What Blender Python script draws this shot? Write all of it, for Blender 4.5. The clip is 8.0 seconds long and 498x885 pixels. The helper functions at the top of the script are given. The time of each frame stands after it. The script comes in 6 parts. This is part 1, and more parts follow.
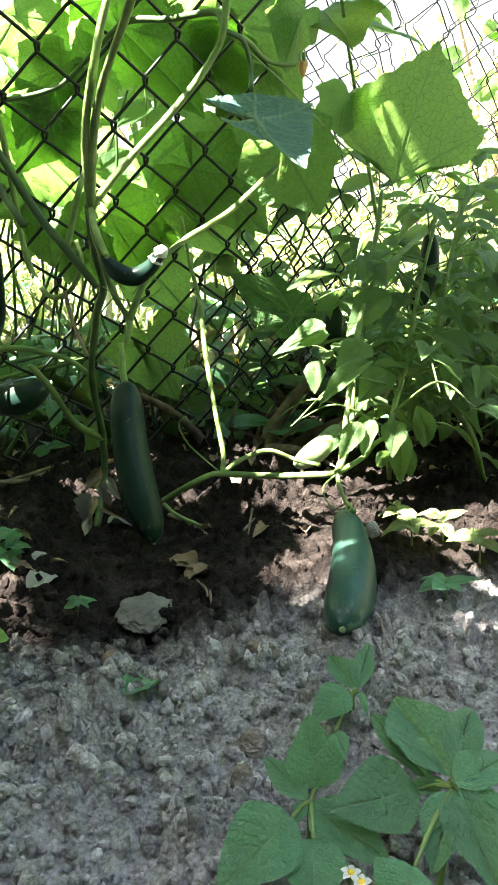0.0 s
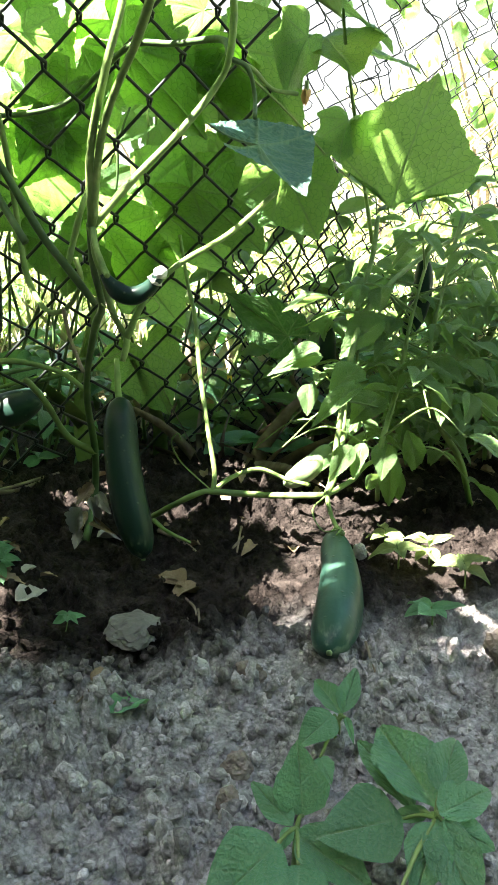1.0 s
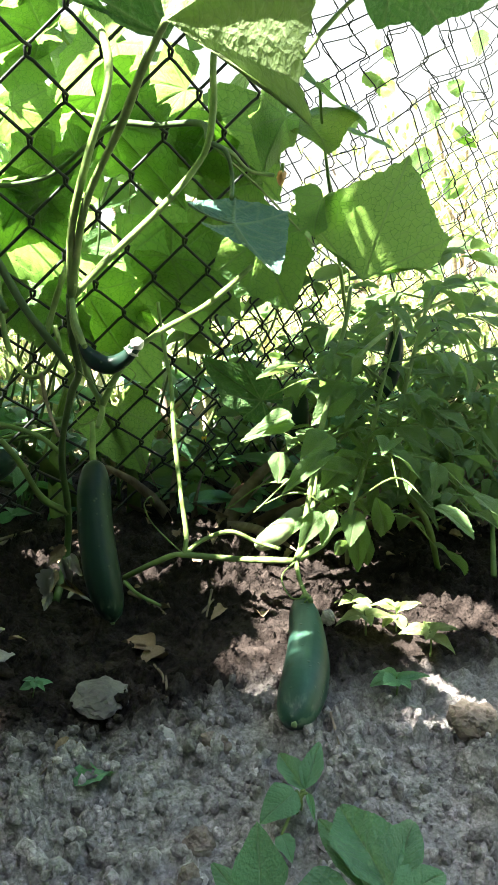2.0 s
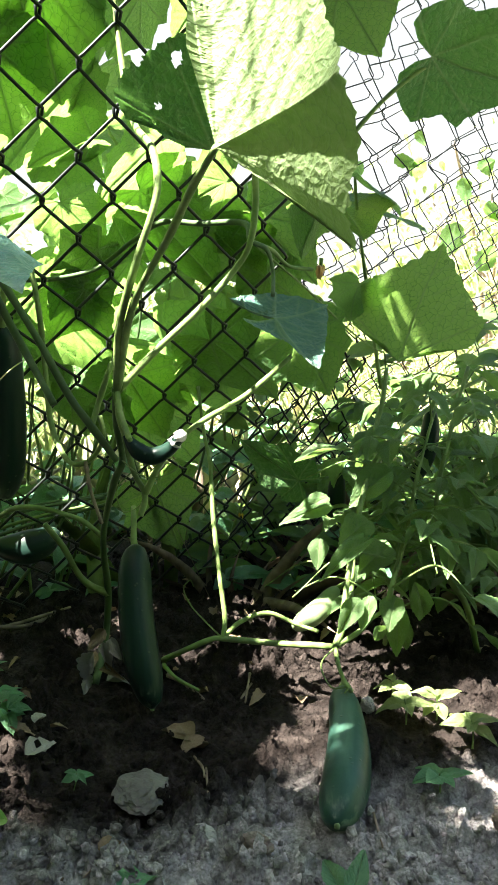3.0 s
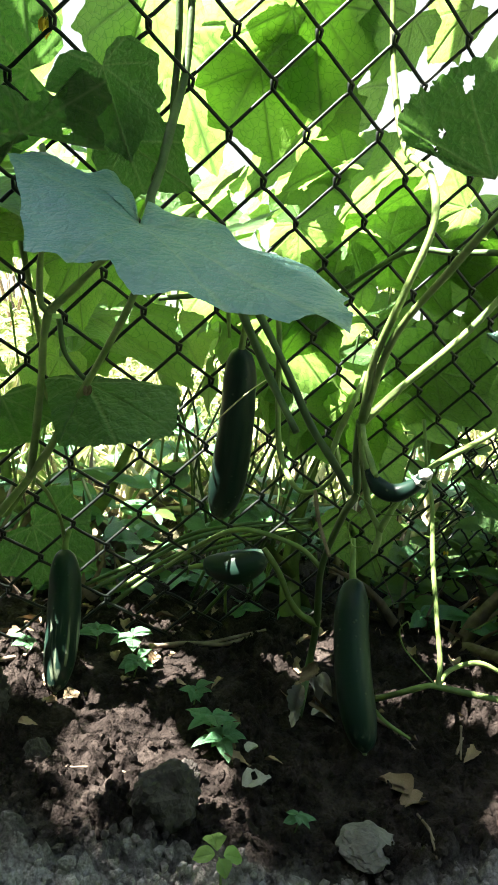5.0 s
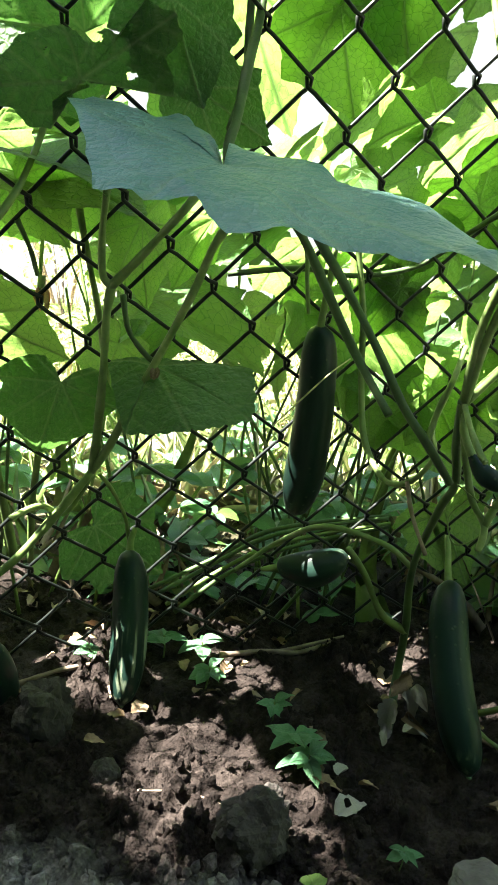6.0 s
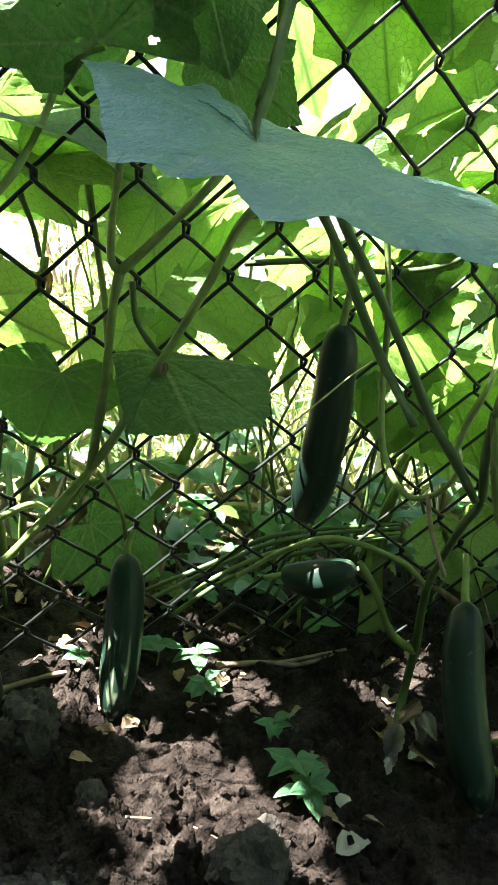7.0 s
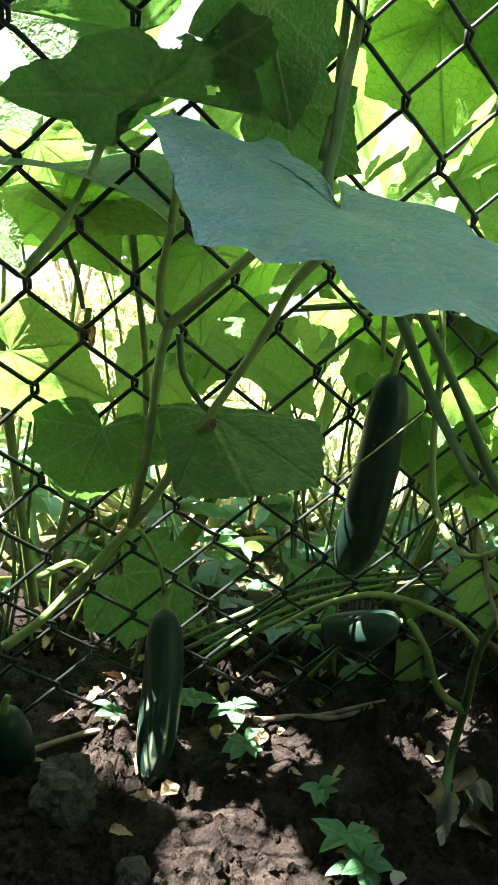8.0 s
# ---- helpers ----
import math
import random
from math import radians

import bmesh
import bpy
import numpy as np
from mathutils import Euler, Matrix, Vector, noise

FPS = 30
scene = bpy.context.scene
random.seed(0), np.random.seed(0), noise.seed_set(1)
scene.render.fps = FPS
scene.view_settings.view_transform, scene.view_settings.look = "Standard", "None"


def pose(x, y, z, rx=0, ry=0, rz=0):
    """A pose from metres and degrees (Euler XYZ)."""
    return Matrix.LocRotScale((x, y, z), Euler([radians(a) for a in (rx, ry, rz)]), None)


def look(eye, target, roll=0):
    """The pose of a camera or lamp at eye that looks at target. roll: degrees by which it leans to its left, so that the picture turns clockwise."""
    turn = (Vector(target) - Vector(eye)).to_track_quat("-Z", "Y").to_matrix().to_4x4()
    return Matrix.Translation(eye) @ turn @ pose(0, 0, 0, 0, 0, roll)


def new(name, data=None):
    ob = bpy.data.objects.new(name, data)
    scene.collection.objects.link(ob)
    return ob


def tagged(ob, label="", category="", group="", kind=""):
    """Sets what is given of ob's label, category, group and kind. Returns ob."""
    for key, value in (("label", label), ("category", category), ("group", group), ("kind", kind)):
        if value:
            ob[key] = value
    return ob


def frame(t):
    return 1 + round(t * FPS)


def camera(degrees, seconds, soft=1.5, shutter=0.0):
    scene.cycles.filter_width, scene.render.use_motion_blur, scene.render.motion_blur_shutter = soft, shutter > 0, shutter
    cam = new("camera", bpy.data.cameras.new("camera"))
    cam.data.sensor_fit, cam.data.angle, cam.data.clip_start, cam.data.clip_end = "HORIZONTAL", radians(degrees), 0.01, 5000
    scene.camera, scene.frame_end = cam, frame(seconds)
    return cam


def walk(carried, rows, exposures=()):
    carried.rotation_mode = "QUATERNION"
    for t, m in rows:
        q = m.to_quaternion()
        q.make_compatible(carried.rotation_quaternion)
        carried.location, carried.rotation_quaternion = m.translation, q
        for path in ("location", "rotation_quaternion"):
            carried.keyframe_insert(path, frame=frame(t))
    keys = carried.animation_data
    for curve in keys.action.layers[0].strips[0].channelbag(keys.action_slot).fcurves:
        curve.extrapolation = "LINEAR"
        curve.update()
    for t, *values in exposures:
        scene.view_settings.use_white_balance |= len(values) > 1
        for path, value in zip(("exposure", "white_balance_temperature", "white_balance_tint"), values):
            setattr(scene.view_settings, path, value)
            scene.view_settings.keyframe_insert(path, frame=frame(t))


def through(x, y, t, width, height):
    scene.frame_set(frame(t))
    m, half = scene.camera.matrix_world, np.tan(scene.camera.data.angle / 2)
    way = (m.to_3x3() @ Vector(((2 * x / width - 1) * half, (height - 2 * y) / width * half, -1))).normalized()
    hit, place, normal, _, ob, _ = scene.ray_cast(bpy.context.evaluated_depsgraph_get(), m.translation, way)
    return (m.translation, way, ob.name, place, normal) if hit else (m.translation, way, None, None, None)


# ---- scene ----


# camera and its walk
cam = camera(34.35, 8.0)
PATH = [
    (0.0, 0.0000, 0.0000, 0.3041, 73.40, 0.22, -6.73),
    (0.5, -0.0078, 0.0026, 0.3074, 73.47, -1.54, -6.43),
    (1.0, -0.0065, -0.0037, 0.3156, 74.05, -1.77, -7.21),
    (1.2, -0.0030, -0.0010, 0.3180, 74.57, -1.83, -7.42),
    (2.3, -0.0050, -0.0160, 0.3500, 78.30, -3.72, -8.60),
    (2.5, -0.0134, -0.0135, 0.3593, 78.84, -4.11, -8.18),
    (3.0, -0.0161, -0.0161, 0.3717, 80.91, -2.98, -6.46),
    (3.5, -0.0309, -0.0122, 0.3716, 82.13, -3.30, -4.20),
    (4.0, -0.0517, -0.0058, 0.3682, 82.10, -3.93, -1.80),
    (4.5, -0.0706, -0.0010, 0.3686, 81.92, -4.07, 1.16),
    (5.0, -0.1031, 0.0119, 0.3788, 81.02, -5.83, 3.96),
    (5.2, -0.1150, 0.0210, 0.3730, 81.78, -4.26, 5.98),
    (6.3, -0.1400, 0.1000, 0.3430, 80.15, -4.63, 7.51),
    (6.5, -0.1455, 0.1123, 0.3370, 79.68, -5.09, 7.56),
    (7.0, -0.1519, 0.1230, 0.3565, 80.04, -6.99, 7.34),
    (7.5, -0.1698, 0.1350, 0.3648, 80.91, -8.63, 6.80),
    (8.0, -0.1892, 0.1495, 0.3789, 80.89, -6.97, 7.77),
]
walk(cam, [(t, pose(x, y, z, rx, ry, rz)) for t, x, y, z, rx, ry, rz in PATH], exposures=[(0.0, 3.4), (1.2, 3.35), (2.5, 3.0), (3.5, 2.75), (5.0, 2.85), (8.0, 2.95)])

# world, sun
SUN = Vector((-0.46, -0.20, 0.865)).normalized()
sky_world = bpy.data.worlds.new("sky")
scene.world = sky_world
sky_world.use_nodes = True
_nt = sky_world.node_tree
_sky = _nt.nodes.new("ShaderNodeTexSky")
_sky.sky_type = "NISHITA"
_sky.sun_disc = False
_sky.dust_density = 2.0
_sky.sun_elevation = math.asin(SUN.z)
_sky.sun_rotation = math.atan2(SUN.x, SUN.y)
_nt.links.new(_sky.outputs["Color"], _nt.nodes["Background"].inputs["Color"])
_nt.nodes["Background"].inputs["Strength"].default_value = 0.072
_sun = bpy.data.lights.new("sun", "SUN")
_sun.energy, _sun.angle, _sun.color = 9.0, radians(0.6), (1.0, 0.95, 0.86)
sun = new("sun", _sun)
sun.matrix_world = look(SUN * 20, (0, 0, 0))


# materials
def nodes_of(name):
    m = bpy.data.materials.new(name)
    m.use_nodes = True
    return m, m.node_tree.nodes, m.node_tree.links, m.node_tree.nodes["Principled BSDF"]


def noise_node(n, l, scale, detail=4, coord="Object", rough=0.55):
    tc = n.new("ShaderNodeTexCoord")
    t = n.new("ShaderNodeTexNoise")
    t.inputs["Scale"].default_value, t.inputs["Detail"].default_value = scale, detail
    t.inputs["Roughness"].default_value = rough
    l.new(tc.outputs[coord], t.inputs["Vector"])
    return t


def ramp(n, l, src, stops):
    r = n.new("ShaderNodeValToRGB")
    e = r.color_ramp.elements
    while len(e) < len(stops):
        e.new(0.5)
    for k, (p, c) in enumerate(stops):
        e[k].position = p
        e[k].color = (*c, 1) if len(c) == 3 else c
    l.new(src, r.inputs["Fac"])
    return r


def mix(n, l, a, b, fac, mode="MIX"):
    m = n.new("ShaderNodeMix")
    m.data_type, m.blend_type = "RGBA", mode
    for sock, v in ((m.inputs[0], fac), (m.inputs[6], a), (m.inputs[7], b)):
        if isinstance(v, (float, int)):
            sock.default_value = v
        elif isinstance(v, tuple):
            sock.default_value = (*v, 1)
        else:
            l.new(v, sock)
    return m.outputs[2]


def bump(n, l, height, strength, dist, bsdf, prev=None):
    b = n.new("ShaderNodeBump")
    b.inputs["Strength"].default_value, b.inputs["Distance"].default_value = strength, dist
    l.new(height, b.inputs["Height"])
    if prev:
        l.new(prev.outputs[0], b.inputs["Normal"])
    l.new(b.outputs[0], bsdf.inputs["Normal"])
    return b


def leaf_material(name, dark, light, glow, rough=0.45, through=0.42, vein=(0.45, 0.55, 0.25), sheen=0.3):
    """A leaf blade: green with paler veins, quilted relief, light passing through."""
    m, n, l, p = nodes_of(name)
    info = n.new("ShaderNodeObjectInfo")
    big = noise_node(n, l, 2.2, 3, "UV")
    col = ramp(n, l, big.outputs["Fac"], [(0.3, dark), (0.7, light)]).outputs["Color"]
    hsv = n.new("ShaderNodeHueSaturation")
    val = n.new("ShaderNodeMapRange")
    val.inputs[3].default_value, val.inputs[4].default_value = 0.75, 1.25
    l.new(info.outputs["Random"], val.inputs[0])
    l.new(val.outputs[0], hsv.inputs["Value"])
    l.new(col, hsv.inputs["Color"])
    tc = n.new("ShaderNodeTexCoord")
    vor = n.new("ShaderNodeTexVoronoi")
    vor.feature = "DISTANCE_TO_EDGE"
    vor.inputs["Scale"].default_value = 34
    l.new(tc.outputs["UV"], vor.inputs["Vector"])
    net = ramp(n, l, vor.outputs["Distance"], [(0.0, (0.28, 0.28, 0.28)), (0.07, (0, 0, 0))])
    att = n.new("ShaderNodeAttribute")
    att.attribute_name = "vein"
    mx = n.new("ShaderNodeMath")
    mx.operation = "MAXIMUM"
    l.new(att.outputs["Fac"], mx.inputs[0])
    l.new(net.outputs["Color"], mx.inputs[1])
    fac = n.new("ShaderNodeMath")
    fac.operation = "MULTIPLY"
    fac.inputs[1].default_value = 0.42
    l.new(mx.outputs[0], fac.inputs[0])
    base = mix(n, l, hsv.outputs["Color"], vein, fac.outputs[0])
    spots = noise_node(n, l, 34, 2, "UV")
    sp = ramp(n, l, spots.outputs["Fac"], [(0.70, (0, 0, 0)), (0.76, (0.5, 0.5, 0.5))])
    base = mix(n, l, base, (0.36, 0.33, 0.16), sp.outputs["Color"])
    l.new(base, p.inputs["Base Color"])
    p.inputs["Roughness"].default_value = rough
    p.inputs["Specular IOR Level"].default_value = sheen
    hgt = ramp(n, l, vor.outputs["Distance"], [(0.0, (0, 0, 0)), (0.28, (1, 1, 1))])
    b = bump(n, l, hgt.outputs["Color"], 0.28, 0.0015, p)
    b = bump(n, l, noise_node(n, l, 45, 3, "UV").outputs["Fac"], 0.2, 0.002, p, b)
    tr = n.new("ShaderNodeBsdfTranslucent")
    g = mix(n, l, glow, base, 0.25)
    cells = n.new("ShaderNodeTexVoronoi")
    cells.feature = "DISTANCE_TO_EDGE"
    cells.inputs["Scale"].default_value = 15
    wig = noise_node(n, l, 9, 3, "UV")
    bent = n.new("ShaderNodeVectorMath")
    bent.operation = "MULTIPLY_ADD"
    bent.inputs[1].default_value = (0.07, 0.07, 0.07)
    l.new(wig.outputs["Color"], bent.inputs[0])
    l.new(tc.outputs["UV"], bent.inputs[2])
    l.new(bent.outputs[0], cells.inputs["Vector"])
    lines = ramp(n, l, cells.outputs["Distance"], [(0.0, (0.75, 0.75, 0.75)), (0.07, (0.0, 0.0, 0.0))])
    most = n.new("ShaderNodeMath")
    most.operation = "MAXIMUM"
    l.new(mx.outputs[0], most.inputs[0])
    l.new(lines.outputs["Color"], most.inputs[1])
    quilted = ramp(n, l, cells.outputs["Distance"], [(0.0, (0, 0, 0)), (0.3, (1, 1, 1))])
    bump(n, l, quilted.outputs["Color"], 0.35, 0.004, p, b)
    deep = n.new("ShaderNodeMath")
    deep.operation = "MULTIPLY"
    deep.inputs[1].default_value = 0.8
    l.new(most.outputs[0], deep.inputs[0])
    g = mix(n, l, g, hsv.outputs["Color"], deep.outputs[0])
    l.new(g, tr.inputs["Color"])
    sh = n.new("ShaderNodeMixShader")
    sh.inputs[0].default_value = through
    l.new(p.outputs[0], sh.inputs[1])
    l.new(tr.outputs[0], sh.inputs[2])
    l.new(sh.outputs[0], n["Material Output"].inputs["Surface"])
    return m


def plain_material(name, stops, scale, rough, relief=0.3, dist=0.002, fine=8.0, metal=0.0, coord="Object", spec=0.4):
    m, n, l, p = nodes_of(name)
    a = noise_node(n, l, scale, 5, coord)
    c = ramp(n, l, a.outputs["Fac"], stops)
    b = noise_node(n, l, scale * fine, 4, coord)
    l.new(mix(n, l, c.outputs["Color"], b.outputs["Color"], 0.10, "OVERLAY"), p.inputs["Base Color"])
    p.inputs["Roughness"].default_value, p.inputs["Metallic"].default_value = rough, metal
    p.inputs["Specular IOR Level"].default_value = spec
    bump(n, l, b.outputs["Fac"], relief, dist, p)
    return m


def soil_material(name="soil", crumbs=False):
    """Damp and dry garden soil; crumbs: loose pieces, each a shade of its own."""
    m, n, l, p = nodes_of(name)
    tc = n.new("ShaderNodeTexCoord")
    sep = n.new("ShaderNodeSeparateXYZ")
    l.new(tc.outputs["Object"], sep.inputs[0])
    # damp bed along the fence, dry crust in front of it
    wob = noise_node(n, l, 7, 4)
    add = n.new("ShaderNodeMath")
    add.operation = "MULTIPLY_ADD"
    add.inputs[1].default_value = 0.16
    l.new(wob.outputs["Fac"], add.inputs[0])
    l.new(sep.outputs["Y"], add.inputs[2])
    sl = n.new("ShaderNodeMath")
    sl.operation = "MULTIPLY_ADD"
    sl.inputs[1].default_value = -0.3
    aside = n.new("ShaderNodeMath")
    aside.operation = "MAXIMUM"
    aside.inputs[1].default_value = 0.0
    l.new(sep.outputs["X"], aside.inputs[0])
    l.new(aside.outputs[0], sl.inputs[0])
    l.new(add.outputs[0], sl.inputs[2])
    damp = n.new("ShaderNodeMapRange")
    damp.interpolation_type = "SMOOTHSTEP"
    damp.inputs[1].default_value, damp.inputs[2].default_value = 0.55, 0.64
    l.new(sl.outputs[0], damp.inputs[0])
    g = noise_node(n, l, 30, 6)
    dry = ramp(n, l, g.outputs["Fac"], [(0.25, (0.25, 0.232, 0.228)), (0.5, (0.40, 0.376, 0.37)), (0.8, (0.55, 0.525, 0.515))])
    wet = ramp(n, l, g.outputs["Fac"], [(0.25, (0.009, 0.0066, 0.0056)), (0.5, (0.026, 0.0195, 0.0168)), (0.8, (0.08, 0.064, 0.056))])
    col = mix(n, l, dry.outputs["Color"], wet.outputs["Color"], damp.outputs[0])
    # crumbs of two sizes, each a tone of its own; crevice shadows painted dark between
    wig = noise_node(n, l, 120, 3)
    shift = n.new("ShaderNodeVectorMath")
    shift.operation = "MULTIPLY_ADD"
    shift.inputs[1].default_value = (0.0035, 0.0035, 0.0035)
    l.new(wig.outputs["Color"], shift.inputs[0])
    l.new(tc.outputs["Object"], shift.inputs[2])
    domes = []
    for cells, deep in ((150, 0.4), (330, 0.4)):
        v = n.new("ShaderNodeTexVoronoi")
        v.inputs["Scale"].default_value = cells
        l.new(shift.outputs[0], v.inputs["Vector"])
        e = ramp(n, l, v.outputs["Distance"], [(0.25, (1.12, 1.12, 1.12)), (0.6, (0.85, 0.84, 0.83)), (0.85, (0.42, 0.4, 0.38))])
        col = mix(n, l, col, e.outputs["Color"], deep, "MULTIPLY")
        own = n.new("ShaderNodeSeparateColor")
        l.new(v.outputs["Color"], own.inputs[0])
        o = ramp(n, l, own.outputs[0], [(0.0, (0.85, 0.85, 0.85)), (1.0, (1.18, 1.18, 1.18))])
        col = mix(n, l, col, o.outputs["Color"], 0.8, "MULTIPLY")
        domes.append(ramp(n, l, v.outputs["Distance"], [(0.1, (1, 1, 1)), (0.85, (0, 0, 0))]).outputs["Color"])
    # thatch of dead grass away from the bed
    far = n.new("ShaderNodeMapRange")
    far.interpolation_type = "SMOOTHSTEP"
    far.inputs[1].default_value, far.inputs[2].default_value = 1.25, 1.75
    l.new(add.outputs[0], far.inputs[0])
    # unseen ground behind made dark lawn, to cut the light it bounces
    lawn = ramp(n, l, noise_node(n, l, 9, 6).outputs["Fac"], [(0.3, (0.03, 0.055, 0.018)), (0.7, (0.07, 0.11, 0.035))])
    back = n.new("ShaderNodeMapRange")
    back.interpolation_type = "SMOOTHSTEP"
    back.inputs[1].default_value, back.inputs[2].default_value = 0.1, -0.3
    l.new(add.outputs[0], back.inputs[0])
    col = mix(n, l, col, lawn.outputs["Color"], back.outputs[0])
    thatch = ramp(n, l, noise_node(n, l, 12, 6).outputs["Fac"], [(0.3, (0.16, 0.17, 0.07)), (0.5, (0.33, 0.31, 0.17)), (0.75, (0.5, 0.46, 0.3))])
    col = mix(n, l, col, thatch.outputs["Color"], far.outputs[0])
    grain = ramp(n, l, noise_node(n, l, 260, 5, rough=0.7).outputs["Fac"], [(0.3, (0.55, 0.54, 0.53)), (0.5, (1, 1, 1)), (0.72, (1.35, 1.35, 1.35))])
    col = mix(n, l, col, grain.outputs["Color"], 0.7, "MULTIPLY")
    if crumbs:
        geo = n.new("ShaderNodeNewGeometry")
        own = ramp(n, l, geo.outputs["Random Per Island"], [(0.0, (0.6, 0.59, 0.58)), (0.6, (1.05, 1.05, 1.05)), (1.0, (1.5, 1.5, 1.5))])
        col = mix(n, l, col, own.outputs["Color"], 1.0, "MULTIPLY")
    l.new(col, p.inputs["Base Color"])
    p.inputs["Roughness"].default_value = 0.95
    p.inputs["Specular IOR Level"].default_value = 0.15
    b = bump(n, l, noise_node(n, l, 90, 6, rough=0.8).outputs["Fac"], 0.9, 0.006, p)
    b = bump(n, l, domes[0], 0.3, 0.003, p, b)
    b = bump(n, l, domes[1], 0.6, 0.002, p, b)
    bump(n, l, noise_node(n, l, 500, 4).outputs["Fac"], 0.6, 0.002, p, b)
    return m


def cucumber_material(name="cucumber_skin", streaks_from=0.84, pale=0.3, tone=1.0):
    m, n, l, p = nodes_of(name)
    tc = n.new("ShaderNodeTexCoord")
    mp = n.new("ShaderNodeMapping")
    mp.inputs["Scale"].default_value = (60, 60, 7)
    l.new(tc.outputs["Object"], mp.inputs["Vector"])
    st = n.new("ShaderNodeTexNoise")
    st.inputs["Scale"].default_value, st.inputs["Detail"].default_value = 1.0, 4
    l.new(mp.outputs[0], st.inputs["Vector"])
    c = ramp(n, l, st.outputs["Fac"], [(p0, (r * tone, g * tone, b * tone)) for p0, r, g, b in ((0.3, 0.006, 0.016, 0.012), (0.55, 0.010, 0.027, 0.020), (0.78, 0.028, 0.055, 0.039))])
    vor = n.new("ShaderNodeTexVoronoi")
    vor.inputs["Scale"].default_value = 95
    l.new(tc.outputs["Object"], vor.inputs["Vector"])
    dots = ramp(n, l, vor.outputs["Distance"], [(0.0, (1, 1, 1)), (0.16, (0, 0, 0))])
    col = mix(n, l, c.outputs["Color"], (0.06, 0.085, 0.05), dots.outputs["Color"])
    # pale streaks that run in from the blossom end
    att = n.new("ShaderNodeAttribute")
    att.attribute_name = "along"
    mp2 = n.new("ShaderNodeMapping")
    mp2.inputs["Scale"].default_value = (170, 170, 14)
    l.new(tc.outputs["Object"], mp2.inputs["Vector"])
    fine = n.new("ShaderNodeTexNoise")
    fine.inputs["Scale"].default_value, fine.inputs["Detail"].default_value = 1.0, 3
    l.new(mp2.outputs[0], fine.inputs["Vector"])
    far = n.new("ShaderNodeMapRange")
    far.interpolation_type = "SMOOTHSTEP"
    far.inputs[1].default_value, far.inputs[2].default_value = streaks_from, streaks_from + 0.18
    l.new(att.outputs["Fac"], far.inputs[0])
    lines = ramp(n, l, fine.outputs["Fac"], [(0.5, (0, 0, 0)), (0.64, (pale, pale, pale))])
    both = n.new("ShaderNodeMath")
    both.operation = "MULTIPLY"
    l.new(lines.outputs["Color"], both.inputs[0])
    l.new(far.outputs[0], both.inputs[1])
    col = mix(n, l, col, (0.30, 0.36, 0.24), both.outputs[0])
    l.new(col, p.inputs["Base Color"])
    p.inputs["Roughness"].default_value = 0.36
    p.inputs["Specular IOR Level"].default_value = 0.22
    b = bump(n, l, dots.outputs["Color"], 0.35, 0.0012, p)
    bump(n, l, noise_node(n, l, 140, 3).outputs["Fac"], 0.2, 0.001, p, b)
    return m


SOIL = soil_material()
CRUMBS = soil_material("soil_crumbs", True)
CLOD = plain_material("clod", [(0.3, (0.13, 0.10, 0.08)), (0.5, (0.24, 0.20, 0.17)), (0.75, (0.38, 0.33, 0.29))], 30, 0.95, 0.7, 0.003, spec=0.1)
STONE = plain_material("stone", [(0.3, (0.085, 0.078, 0.07)), (0.55, (0.14, 0.13, 0.12)), (0.8, (0.21, 0.20, 0.185))], 35, 0.85, 0.6, 0.003)
DARK_STONE = plain_material("dark_stone", [(0.3, (0.03, 0.026, 0.023)), (0.55, (0.055, 0.048, 0.043)), (0.8, (0.09, 0.08, 0.072))], 35, 0.9, 0.7, 0.004)
PALE_STONE = plain_material("pale_stone", [(0.3, (0.28, 0.27, 0.25)), (0.7, (0.42, 0.41, 0.38))], 40, 0.8, 0.5, 0.002)
VINE_LEAF = leaf_material("vine_leaf", (0.04, 0.115, 0.035), (0.07, 0.165, 0.05), (0.41, 0.67, 0.14), through=0.5)
# copy of the vine leaf that passes less light, to imitate shade
DIM_LEAF = leaf_material("dim_leaf", (0.04, 0.10, 0.035), (0.06, 0.14, 0.045), (0.18, 0.42, 0.07), through=0.3)
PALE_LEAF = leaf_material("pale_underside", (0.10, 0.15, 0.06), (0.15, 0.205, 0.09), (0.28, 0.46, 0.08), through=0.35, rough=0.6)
# blue-green base colours stand for the sky's sheen on upper sides
SKY_SHEEN_LEAF = leaf_material("sky_sheen_leaf", (0.13, 0.30, 0.275), (0.24, 0.42, 0.385), (0.2, 0.36, 0.1), rough=0.3, through=0.15, sheen=0.55)
DULL_SHEEN_LEAF = leaf_material("dull_sheen_leaf", (0.07, 0.16, 0.14), (0.11, 0.22, 0.19), (0.2, 0.36, 0.1), rough=0.4, through=0.2, sheen=0.45)
WEED_LEAF = leaf_material("weed_leaf", (0.065, 0.20, 0.10), (0.12, 0.30, 0.155), (0.30, 0.5, 0.10), through=0.3, rough=0.34, sheen=0.5)
TOMATO_LEAF = leaf_material("tomato_leaf", (0.07, 0.14, 0.05), (0.115, 0.21, 0.075), (0.32, 0.52, 0.10), through=0.4)
# bright yellow-green, the sunlit look put into the base colour
CLOVER = leaf_material("clover_leaf", (0.16, 0.30, 0.07), (0.24, 0.40, 0.11), (0.5, 0.7, 0.15), through=0.35)
STEM = plain_material("stem", [(0.3, (0.09, 0.15, 0.04)), (0.6, (0.18, 0.26, 0.075)), (0.8, (0.29, 0.37, 0.13))], 45, 0.55, 0.4, 0.001)
